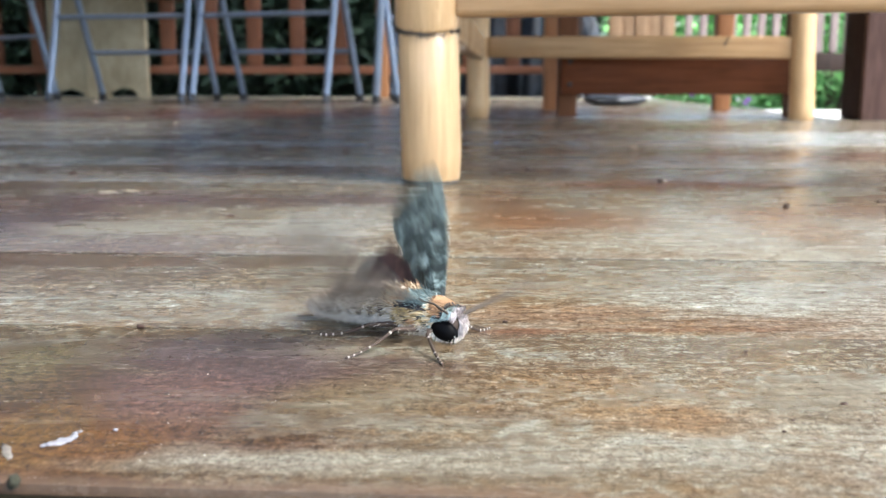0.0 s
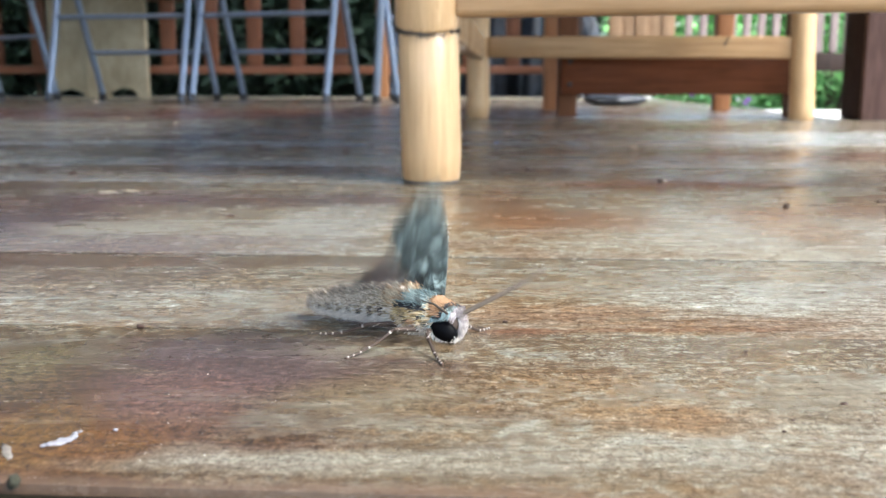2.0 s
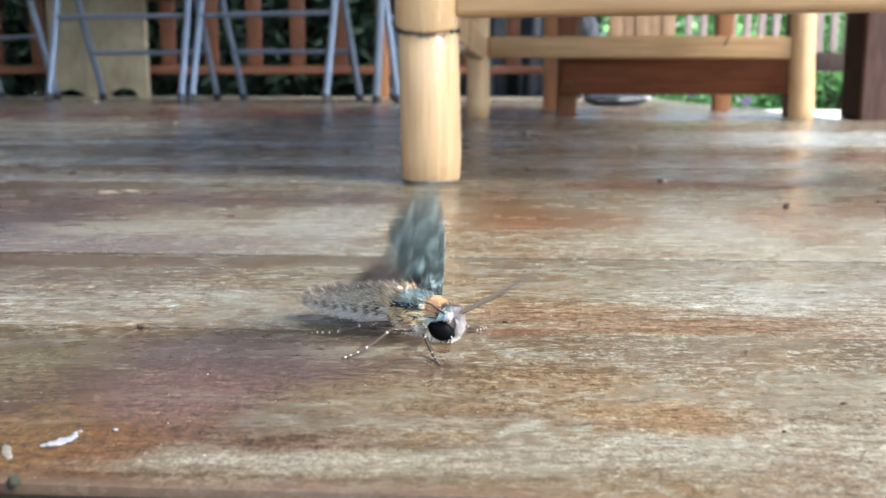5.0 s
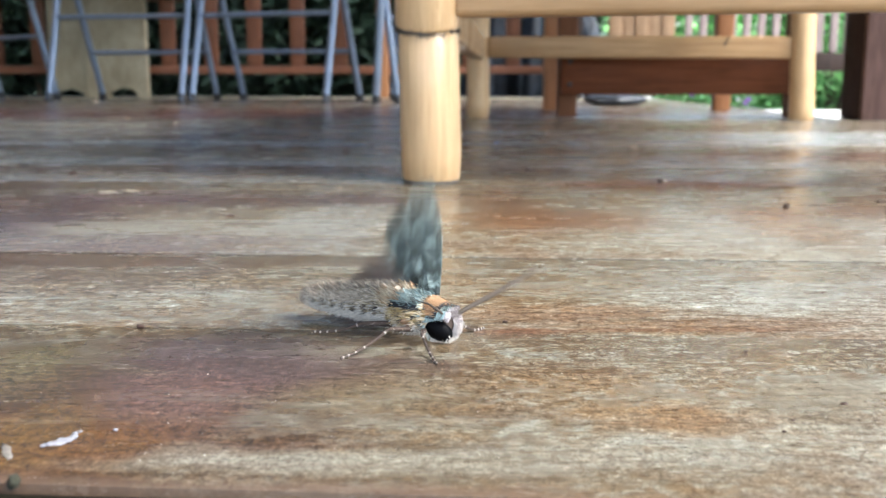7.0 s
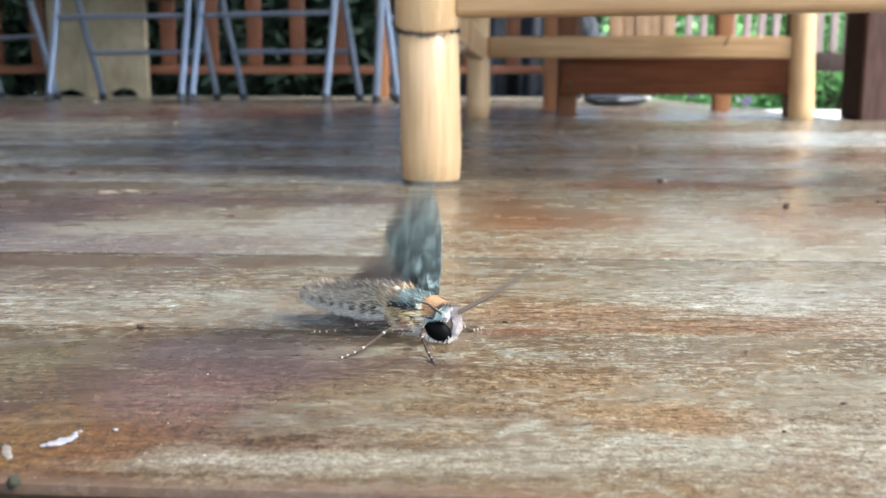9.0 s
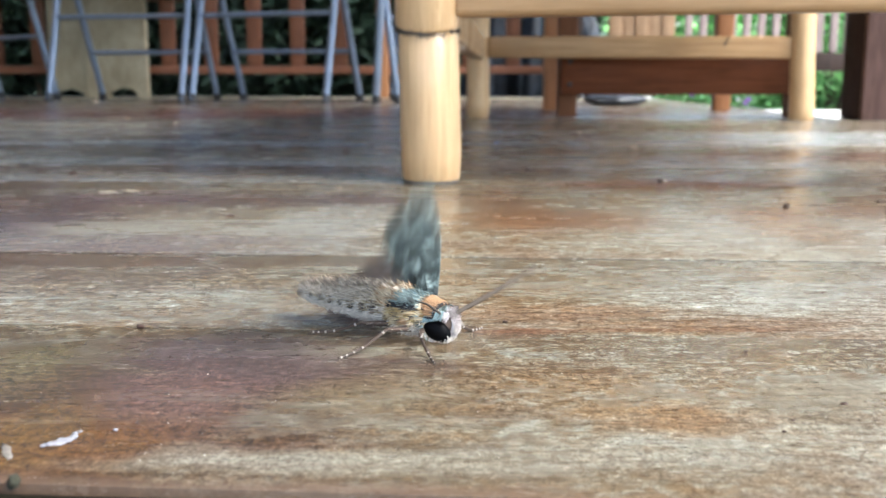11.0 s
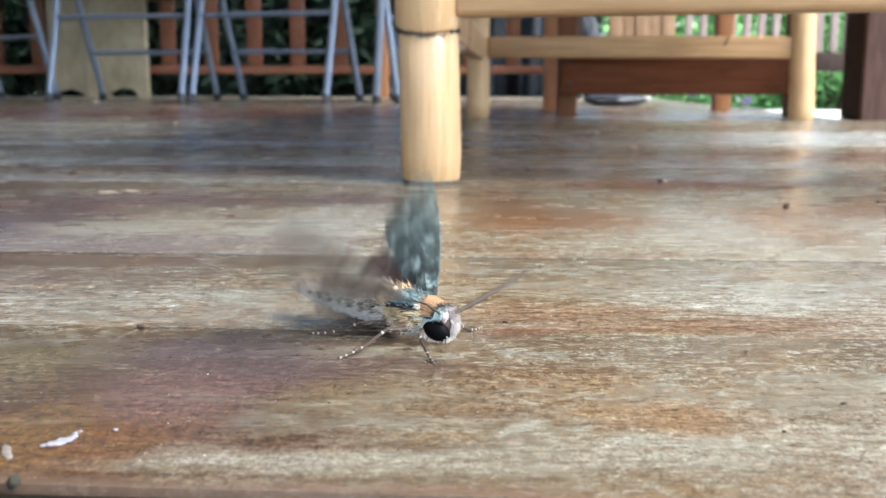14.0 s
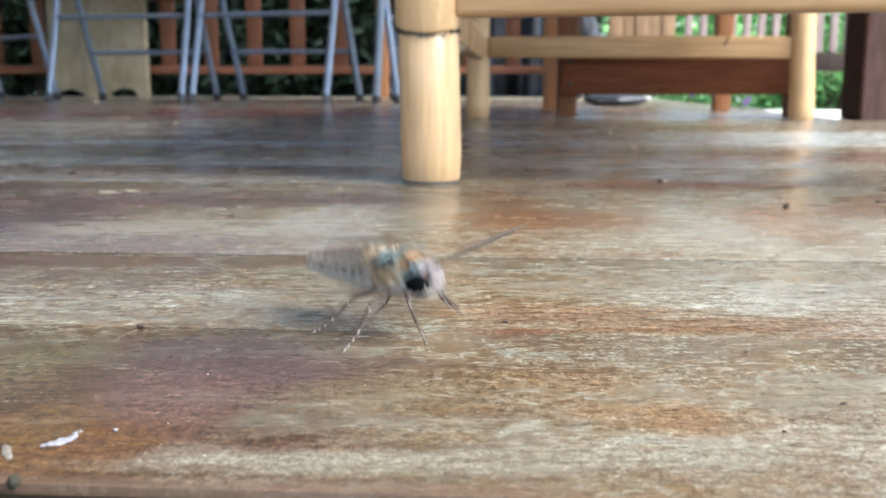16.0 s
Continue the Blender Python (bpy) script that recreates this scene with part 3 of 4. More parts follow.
# ---- grey steel folding chairs ----
def folding_chair(m, fs=0.25, bs=-0.37, D=0.275, zr=0.1498, group="grey folding chairs"):
    """Origin on the floor midway between the front feet; +y runs to the back."""
    ch = thing("folding_chair", "grey tubular steel folding chair on the deck", "chair", m, group)
    R, W, V = 0.0105, 0.216, 0.201  # fs, bs: run per metre of height, front and rear frame
    for s in (-1, 1):
        bm = bmesh.new()
        tube(bm, [(s * W, 0, 0.008), (s * W, fs * 0.2, 0.2), (s * W, fs * 0.45, 0.45), (s * W * 0.99, fs * 0.8, 0.8)], R, 14)
        leg = part("front_leg", bm, M_STEEL, ch)
        part("rubber_foot", tube(bmesh.new(), [(s * W, 0, 0), (s * W, fs * 0.022, 0.022)], [R * 1.15, R * 1.2], 14), M_RUBBER, leg, "black rubber foot")
        bm = bmesh.new()
        tube(bm, [(s * V, D, 0.008), (s * V, D + bs * 0.2, 0.2), (s * V, D + bs * 0.44, 0.44)], R * 0.92, 14)
        leg = part("rear_leg", bm, M_STEEL, ch)
        part("rubber_foot", tube(bmesh.new(), [(s * V, D, 0), (s * V, D + bs * 0.022, 0.022)], [R * 1.1, R * 1.15], 14), M_RUBBER, leg, "black rubber foot")
    zf = 0.2514
    part("front_rung", tube(bmesh.new(), [(-W, fs * zf, zf), (W, fs * zf, zf)], R * 0.72, 12), M_STEEL, ch)
    part("rear_rung", tube(bmesh.new(), [(-V, D + bs * zr, zr), (V, D + bs * zr, zr)], R * 0.68, 12), M_STEEL, ch)
    part("seat", cube_bm(-0.185, 0.185, -0.02, 0.35, 0.452, 0.477, 0.009, 0, 3), M_SEAT, ch)
    part("backrest", cube_bm(-W + 0.012, W - 0.012, 0.144, 0.166, 0.66, 0.79, 0.008, 0, 3), M_SEAT, ch)
    return ch


def place_chairs():
    def at(l, r):
        l, r = Vector(l), Vector(r)
        d = r - l
        c = (l + r) / 2
        return pose(c.x, c.y, 0, 0, 0, math.degrees(math.atan2(d.y, d.x)))
    first = folding_chair(at((-1.192, 2.930), (-0.759, 2.837)))
    copy_thing(first, at((-0.737, 2.848), (-0.326, 2.709)))
    folding_chair(at((-0.161, 3.137), (-0.186, 2.697)), 0.06, -0.12, 0.06)
    folding_chair(at((-1.816, 3.242), (-1.459, 2.930)), 0.22, -0.22, 0.33, 0.2029)


place_chairs()


# ---- slab-legged bench ----
def slab_bench():
    b = thing("bench", "pale weathered bench with slab ends and arched feet", "bench")

    def slab(x0, x1, y, holes):
        bm = bmesh.new()
        pts = [(x0, 0)]
        for c, w, h in holes:
            pts += [(c + w * math.cos(math.pi * (1 - k / 10)), h * math.sin(math.pi * k / 10)) for k in range(11)]
        pts += [(x1, 0), (x1, 0.36), (x0, 0.36)]
        f = bm.faces.new([bm.verts.new((x, y, z)) for x, z in pts])
        r = bmesh.ops.extrude_face_region(bm, geom=[f])
        bmesh.ops.translate(bm, vec=(0, 0.035, 0), verts=[v for v in r["geom"] if isinstance(v, bmesh.types.BMVert)])
        bmesh.ops.recalc_face_normals(bm, faces=bm.faces)
        return bm
    part("slab_end", slab(-1.430, -1.295, 3.558, [(-1.362, 0.052, 0.030)]), M_SLAB, b)
    part("slab_end", slab(-1.293, -1.075, 3.548, [(-1.165, 0.054, 0.034)]), M_SLAB, b)
    part("seat", cube_bm(-1.596, -0.950, 3.453, 3.835, 0.3602, 0.40, 0.006), M_RED_X, b)


slab_bench()


# ---- brown wooden chair seen under the table ----
def brown_chair():
    ch = thing("wooden_chair", "red-brown wooden chair with a broad bolted apron board", "chair")
    for x, y, h, w in ((0.229, 1.8039, 0.6, 0.017), (0.650, 1.8039, 0.6, 0.016), (0.2405, 2.1807, 0.9, 0.016), (0.612, 2.1407, 0.9, 0.0175)):
        part("leg", cube_bm(x - w, x + w, y - 0.016, y + 0.016, 0, h, 0.003), M_ORANGE_WOOD if y > 1.95 else M_BROWN_Z, ch)
    ap = part("apron", cube_bm(0.214, 0.667, 1.7639, 1.7874, 0.0415, 0.109, 0.003), M_BROWN, ch, "dark red-brown apron board with two bolts")
    for z in (0.060, 0.1005):
        part("bolt", tube(bmesh.new(), [(0.229, 1.7637, z), (0.229, 1.7594, z), (0.229, 1.7579, z)], [0.0042, 0.0042, 0.002], 10), M_RUBBER, ap, "black bolt head")
    part("seat", cube_bm(0.20, 0.68, 1.7639, 2.2007, 0.38, 0.40, 0.004), M_BROWN, ch)
    for z in (0.55, 0.66, 0.77):
        part("back_slat", cube_bm(0.259, 0.594, 2.1707, 2.1857, z, z + 0.07, 0.003), M_BROWN, ch)


brown_chair()


def corner_post():
    p = thing("veranda_post", "thick dark brown wooden veranda post with a knot hole", "post")
    # side coloured dark for shade; a thin layer colours the front as lit
    part("shaft", cube_bm(0.708, 0.98, 1.6535, 1.7335, 0, 2.42, 0.006), M_DARK, p)
    part("face_board", cube_bm(0.7085, 0.9795, 1.6405, 1.6534, 0, 2.42, 0.003), M_GREYBROWN, p, "front face of the post, coloured lighter as the lit side")
    part("knot", tube(bmesh.new(), [(0.768, 1.6407, 0.118), (0.768, 1.6380, 0.118)], [0.016, 0.010], 14), M_RUBBER, p, "dark knot hole")


corner_post()


def dark_object():
    ob = new("stone", smooth(mesh_of("stone", blob(bmesh.new(), (0, 0, 0), (0.082, 0.05, 0.0165), None, 0, 3, 0.25, 2.2), M_DARK_STONE), 180))
    ob.matrix_basis = pose(0.447, 2.530, 0.0145, 0, 0, 4)
    tagged(ob, "dark blue-grey flat stone lying on the deck", "stone")


dark_object()


# ---- small things on the boards ----
def crumb(name, label, x, y, size, material, seed, flat=0.5):
    bm = blob(bmesh.new(), (0, 0, 0), (size, size * 0.7, size * flat), None, 0, 2, 0.7, seed)
    ob = new(name, smooth(mesh_of(name, bm, material), 180))
    ob.matrix_basis = pose(x, y, size * flat * 0.75, 0, 0, seed * 77)
    return tagged(ob, label, "debris")


crumb("debris", "dark brown crumb of bark on the boards", -0.0888, 0.2739, 0.0013, M_CRUMB, 4.3, 0.7)
crumb("debris", "dark brown crumb of bark on the boards", 0.0186, 0.2811, 0.0009, M_CRUMB, 2.1)
crumb("debris", "dark husk lying on the boards", 0.195, 0.5420, 0.0026, M_CRUMB, 3.1)
crumb("debris", "dark husk lying on the boards", 0.1537, 0.6770, 0.0026, M_CRUMB, 4.3)
crumb("debris", "pale crumb beside a dark husk", 0.1565, 0.6758, 0.002, M_CRUMB_PALE, 5.3)
crumb("debris", "small blue fragment on the boards", 0.0588, 1.0649, 0.0035, M_BLUE, 6.3)
crumb("debris", "small dark crumb on the boards", 0.0675, 0.7610, 0.0028, M_CRUMB, 7.3)
crumb("debris", "dark smudge of dirt on the boards", -0.1125, 0.5041, 0.0028, M_CRUMB, 8.1, 0.25)
crumb("debris", "dark smudge of dirt on the boards", -0.312, 0.7443, 0.0038, M_CRUMB, 9.1, 0.2)
crumb("debris", "dark smudge of dirt on the boards", 0.0907, 0.2076, 0.0009, M_CRUMB, 9.7, 0.3)
crumb("debris", "dark speck under the moth", -0.0025, 0.2295, 0.0008, M_CRUMB, 10.7, 0.2)
crumb("debris", "white speck of paint on the boards", -0.0685, 0.1913, 0.0006, M_CHIP, 11.7, 0.5)


for n, (label, x, y, size, material) in enumerate((
    ("small dark crumb on the boards", 0.1299, 0.3212, 0.0008, M_CRUMB),
    ("dark husk lying on the boards", 0.2571, 0.5621, 0.0022, M_CRUMB),
    ("small dark crumb on the boards", 0.0817, 0.2502, 0.0005, M_CRUMB),
    ("small dark crumb on the boards", 0.0719, 0.2805, 0.0005, M_CRUMB),
    ("small dark crumb on the boards", 0.0753, 0.1970, 0.0005, M_CRUMB),
    ("small dark crumb on the boards", 0.0711, 0.1903, 0.0005, M_CRUMB),
    ("dark husk lying on the boards", -0.0935, 0.9257, 0.0045, M_CRUMB),
    ("small dark crumb on the boards", -0.0350, 0.2316, 0.0004, M_CRUMB),
    ("dark smudge of dirt on the boards", -0.2819, 0.7292, 0.003, M_CRUMB),
    ("pale crumb on the far boards", -0.5564, 1.7122, 0.004, M_CRUMB_PALE),
    ("pale crumb on the far boards", -0.4264, 1.5439, 0.0035, M_CRUMB_PALE),
    ("pale crumb on the far boards", -0.9867, 2.7623, 0.0085, M_CRUMB_PALE),
    ("pale crumb on the boards", -0.0690, 0.6350, 0.0014, M_CRUMB_PALE),
    ("pale crumb on the boards", 0.1983, 1.0002, 0.0032, M_CRUMB_PALE),
    ("pale crumb on the boards", 0.1500, 0.4446, 0.001, M_CRUMB_PALE),
)):
    crumb("debris", label, x, y, size, material, 12.3 + n * 1.7, 0.45)


def paint_splash():
    rng = random.Random(8)
    bm = bmesh.new()
    for i, (x, y, s) in enumerate(((0, 0, 0.0014), (0.0011, 0.0008, 0.0012), (0.0018, 0.0018, 0.0009), (0.0013, 0.0030, 0.0006), (-0.0014, -0.0004, 0.0010), (-0.0026, -0.0010, 0.0007), (0.0020, 0.0036, 0.0005), (-0.0004, 0.0010, 0.0008))):
        blob(bm, (x, y * 1.7, 0.0001), (s, s * 1.25, 0.0002), None, 0, 2, 0.5, i)
    ob = new("paint_splash", smooth(mesh_of("paint_splash", bm, M_CHIP), 180))
    ob.matrix_basis = pose(-0.0775, 0.1842, 0.0001)
    tagged(ob, "small white splash of dried paint on the boards", "paint splash")


paint_splash()


def smear():
    bm = blob(bmesh.new(), (0, 0, 0), (0.0009, 0.0048, 0.0002), None, 0, 2, 0.5, 3)
    ob = new("paint_splash", smooth(mesh_of("paint_splash", bm, M_SMEAR), 180))
    ob.matrix_basis = pose(-0.0862, 0.1799, 0.0001, 0, 0, 29)
    tagged(ob, "pale narrow smear of old paint", "paint splash")
    for x, y, r in ((-0.2163, 0.6159, 0.0062), (-0.2023, 0.6221, 0.0046)):
        bm = blob(bmesh.new(), (0, 0, 0), (r, r * 0.75, 0.0003), None, 0, 2, 0.6, r * 900)
        ob = new("paint_splash", smooth(mesh_of("paint_splash", bm, M_SCUFF), 180))
        ob.matrix_basis = pose(x, y, 0.0001)
        tagged(ob, "pale cream smear of old paint on the boards", "paint splash")
    crumb("debris", "mossy clump in the gap at the board's edge", -0.0775, 0.1634, 0.0016, M_MOSS, 3.7, 0.8)


smear()


def dust():
    """Pale splinters, dust grains and fine scratches that stand proud on the boards."""
    rng = random.Random(21)
    verts, faces = [], []
    for i in range(520):
        y = 0.175 + 0.72 * rng.random() ** 1.6
        x = rng.uniform(-0.5, 0.5) * y
        s = rng.uniform(0.00009, 0.00024) * (0.6 + y * 1.5)
        L = s * rng.choice((1, 1, 1, 1.3, 2))
        a = rng.gauss(0, 0.5)
        d, n = Vector((math.cos(a), math.sin(a), 0)), Vector((-math.sin(a), math.cos(a), 0))
        k = len(verts)
        p = Vector((x, y, 0.0001))
        verts += [p - d * L - n * s * .5, p + d * L - n * s * .5, p + d * L + n * s * .5, p - d * L + n * s * .5, p + Vector((0, 0, s * 0.9))]
        faces += [(k, k + 1, k + 4), (k + 1, k + 2, k + 4), (k + 2, k + 3, k + 4), (k + 3, k, k + 4)]
    me = bpy.data.meshes.new("dust")
    me.from_pydata(verts, [], faces)
    m = Mat("dust_grains", 0.8)
    m.color(m.ramp(m.island(), [(0.0, (0.03, 0.018, 0.012)), (0.35, (0.06, 0.035, 0.025)), (0.4, (0.32, 0.27, 0.22)), (1.0, (0.50, 0.46, 0.40))]))
    me.materials.append(m.m)
    tagged(new("dust", me), "pale dust grains and splinters on the worn boards", "dust", kind="stuff")


dust()


def scratches():
    """Hairline scratches and pale scuffs in the varnish."""
    rng = random.Random(31)
    verts, faces = [], []
    for i in range(26):
        y = 0.26 + 0.36 * rng.random() ** 1.3
        x = rng.uniform(-0.46, 0.47) * y
        a = rng.choice((0.5, -0.6, 0.25, 1.2, -1.1)) + rng.gauss(0, 0.35)
        L, w, bend = rng.uniform(0.003, 0.017) * (y / 0.26), rng.uniform(0.00004, 0.00009) * (y / 0.26) ** 0.5, rng.gauss(0, 0.5)
        p = Vector((x, y, 0.00006))
        for k in range(7):
            d = Vector((math.cos(a), math.sin(a), 0))
            n = Vector((-d.y, d.x, 0)) * w * (1 - abs(k - 3) / 3.6)
            verts += [p - n, p + Vector((0, 0, 0.00005)), p + n]
            if k:
                b = len(verts) - 6
                faces += [(b, b + 3, b + 4, b + 1), (b + 1, b + 4, b + 5, b + 2)]
            p = p + d * (L / 6)
            a += bend / 6
    me = bpy.data.meshes.new("scratches")
    me.from_pydata(verts, [], faces)
    me.materials.append(plain("scuffed_wood", (0.29, 0.24, 0.18), 0.3, 0.7, 0, 300))
    tagged(new("scratches", me), "pale hairline scratches in the worn boards", "scratches", kind="stuff")


scratches()


# ---- the moth ----
def scales(name, base, var=0.45, rough=0.75, fleck=None):
    """Hair and scales: each tuft takes its own shade."""
    m = Mat(name, rough, 0.0, 0.3)
    lo, hi = tuple(c * (1 - var) for c in base), tuple(min(1, c * (1 + var)) for c in base)
    m.color(m.ramp(m.island(), [(0.0, lo), (0.6, base), (1.0, hi)] if fleck is None else [(0.0, lo), (0.55, base), (0.8, hi), (0.86, fleck)]))
    return m.m


M_CREAM = scales("cream_hair", (0.52, 0.41, 0.275), 0.35)
M_ORANGE = scales("orange_hair", (0.38, 0.225, 0.12), 0.4)
M_TEAL = scales("teal_grey_hair", (0.17, 0.215, 0.205), 0.4, fleck=(0.42, 0.5, 0.47))
M_BLACK = scales("black_hair", (0.02, 0.02, 0.022), 0.5)
M_WHITE = scales("lavender_white_hair", (0.42, 0.375, 0.375), 0.5)
M_OLIVE = scales("yellow_brown_hair", (0.26, 0.20, 0.115), 0.5, fleck=(0.5, 0.43, 0.31))
M_BELLY = scales("pale_grey_hair", (0.58, 0.53, 0.47), 0.4)
M_ABDOMEN = scales("brown_grey_scales", (0.60, 0.50, 0.39), 0.35, fleck=(0.5, 0.44, 0.35))
M_EYE = plain("black_eye", (0.003, 0.003, 0.0035), 0.2, 0.45, 0, 4000, 0.02)
M_EYE.node_tree.nodes["Principled BSDF"].inputs["Specular IOR Level"].default_value = 0.04
M_GOLD = scales("golden_hair", (0.34, 0.235, 0.10), 0.45, fleck=(0.58, 0.47, 0.28))
M_SHEEN = scales("pale_teal_hair", (0.27, 0.37, 0.38), 0.4)
M_CREST = scales("dark_crest_hair", (0.21, 0.165, 0.13), 0.5)
M_LEG = scales("dark_brown_leg", (0.055, 0.038, 0.03), 0.4)
M_BAND = plain("white_leg_band", (0.42, 0.38, 0.34), 0.1, 0.7, 0, 3000)
M_ANTENNA = plain("brown_antenna", (0.05, 0.036, 0.025), 0.3, 0.7, 0, 2000)


def wing_material(name, dark, mid, light, edge, scale=1.0):
    m = Mat(name, 0.65, 0.0, 0.3)
    v = m.coords("Object")
    a = m.noise(v, 230 * scale, 5, 0.65, 0.8)
    b = m.noise(m.coords("Object", (1, 0.3, 1)), 900, 3, 0.7)
    w = m.n.new("ShaderNodeTexWave")
    w.inputs["Scale"].default_value, w.inputs["Distortion"].default_value, w.inputs["Detail"].default_value = 42.0, 7.0, 3.0
    w.bands_direction = "Y"
    m.l.new(v, w.inputs["Vector"])
    c = m.ramp(a, [(0.34, dark), (0.48, mid), (0.62, light)])
    c = m.mix(m.ramp(w.outputs["Fac"], [(0.05, 0.7), (0.3, 0.0)]), c, edge)
    c = m.mix(m.math("MULTIPLY", b, 0.5), c, dark)
    m.color(c).bump(b, 0.3, 0.0001)
    return m.m


M_WING_TOP = wing_material("teal_grey_wing", (0.014, 0.019, 0.019), (0.052, 0.072, 0.070), (0.34, 0.43, 0.42), (0.011, 0.014, 0.015))
M_WING_UNDER = wing_material("brown_wing_underside", (0.20, 0.155, 0.125), (0.33, 0.265, 0.22), (0.46, 0.39, 0.335), (0.16, 0.125, 0.10))
M_HIND = wing_material("maroon_hindwing", (0.022, 0.012, 0.013), (0.045, 0.024, 0.024), (0.09, 0.05, 0.045), (0.015, 0.01, 0.01))


def spike(bm, p, d, w, mat):
    d = Vector(d)
    n = d.normalized()
    a = n.orthogonal().normalized() * w
    b = n.cross(a)
    vs = [bm.verts.new(p + a), bm.verts.new(p - a * 0.5 + b * 0.87), bm.verts.new(p - a * 0.5 - b * 0.87), bm.verts.new(p + d)]
    for i, j in ((0, 1), (1, 2), (2, 0)):
        f = bm.faces.new((vs[i], vs[j], vs[3]))
        f.material_index = mat


def furry(bm, rng, centre, radii, count, length, lean, pick, width=0.00017, rot=None, stand=0.5):
    """Hair over an ellipsoid; pick(direction) gives each hair's material, or None to leave it bare."""
    c, lean = Vector(centre), Vector(lean)
    for _ in range(count):
        d = Vector((rng.gauss(0, 1), rng.gauss(0, 1), rng.gauss(0, 1))).normalized()
        mat = pick(d, rng)
        if mat is None:
            continue
        p = Vector((d.x * radii[0], d.y * radii[1], d.z * radii[2]))
        n = Vector((d.x / radii[0], d.y / radii[1], d.z / radii[2])).normalized()
        if rot:
            p, n = rot @ p, rot @ n
        l = length * rng.uniform(0.6, 1.35)
        jit = Vector((rng.gauss(0, 0.25), rng.gauss(0, 0.25), rng.gauss(0, 0.25)))
        way = (n * stand + lean + jit).normalized() * l
        q = c + p * 0.97
        if (q + way).z < 0.0006:
            way.z = 0.0006 - q.z
        spike(bm, q, way, width * rng.uniform(0.7, 1.4), mat)


def wing_mesh(name, lead, trail, mats, thick=0.00016, n=26, m=10, camber=0.0012, side=1, fringe=0.0009):
    """A thin solid wing in the xy plane, span along side*y: lead(u) and trail(u) are (x, y) points of its two edges."""
    bm = bmesh.new()
    top, low = [], []
    for i in range(n + 1):
        u = i / n
        a, b = Vector((*lead(u), 0)), Vector((*trail(u), 0))
        rt, rl = [], []
        for j in range(m + 1):
            v = j / m
            p = a.lerp(b, v)
            if j == m:
                p.x -= fringe * abs(math.sin(u * 21))
            z = camber * math.sin(math.pi * v) - camber * 1.5 * u * u + 0.00025 * math.sin(v * 19 + u * 3)
            t = thick * (1.6 - v)
            rt.append(bm.verts.new((p.x, side * p.y, z + t)))
            rl.append(bm.verts.new((p.x, side * p.y, z - t)))
        top.append(rt)
        low.append(rl)
    for i in range(n):
        for j in range(m):
            f = bm.faces.new((top[i][j], top[i + 1][j], top[i + 1][j + 1], top[i][j + 1]))
            f.material_index = 0
            f = bm.faces.new((low[i][j + 1], low[i + 1][j + 1], low[i + 1][j], low[i][j]))
            f.material_index = 1
    for i in range(n):
        for j in (0, m):
            q = (top[i][j], low[i][j], low[i + 1][j], top[i + 1][j])
            bm.faces.new(q if j == 0 else q[::-1])
    for j in range(m):
        for i in (0, n):
            q = (top[i][j], low[i][j], low[i][j + 1], top[i][j + 1])
            bm.faces.new(q if i == n else q[::-1])
    bmesh.ops.recalc_face_normals(bm, faces=bm.faces)
    return bm


def fore_lead(u):
    return (0.0022 + 0.0030 * math.sin(min(u * 1.25, 1) * math.pi * 0.55) - 0.0050 * u ** 2.4, 0.0440 * u)


def fore_trail(u):
    return (-0.0035 - 0.0135 * math.sin(min(1, u * 1.05) * math.pi * 0.52) ** 1.15 * (1 - 0.45 * (max(0, u - 0.72) / 0.28) ** 2), 0.0440 * u * (1 - 0.10 * u) if u < 0.72 else 0.0440 * (0.668 + (u - 0.72) * 0.95))


def hind_lead(u):
    return (0.001 - 0.001 * u - 0.004 * u ** 3, 0.0265 * u)


def hind_trail(u):
    return (-0.004 - 0.0185 * math.sin(math.pi * (0.12 + 0.6 * u)) ** 0.9, 0.0240 * u)


MOTH_AT, MOTH_YAW = (-0.0056, 0.2649), -34.0
ROOT = (0.0020, 0.0046, 0.0110)


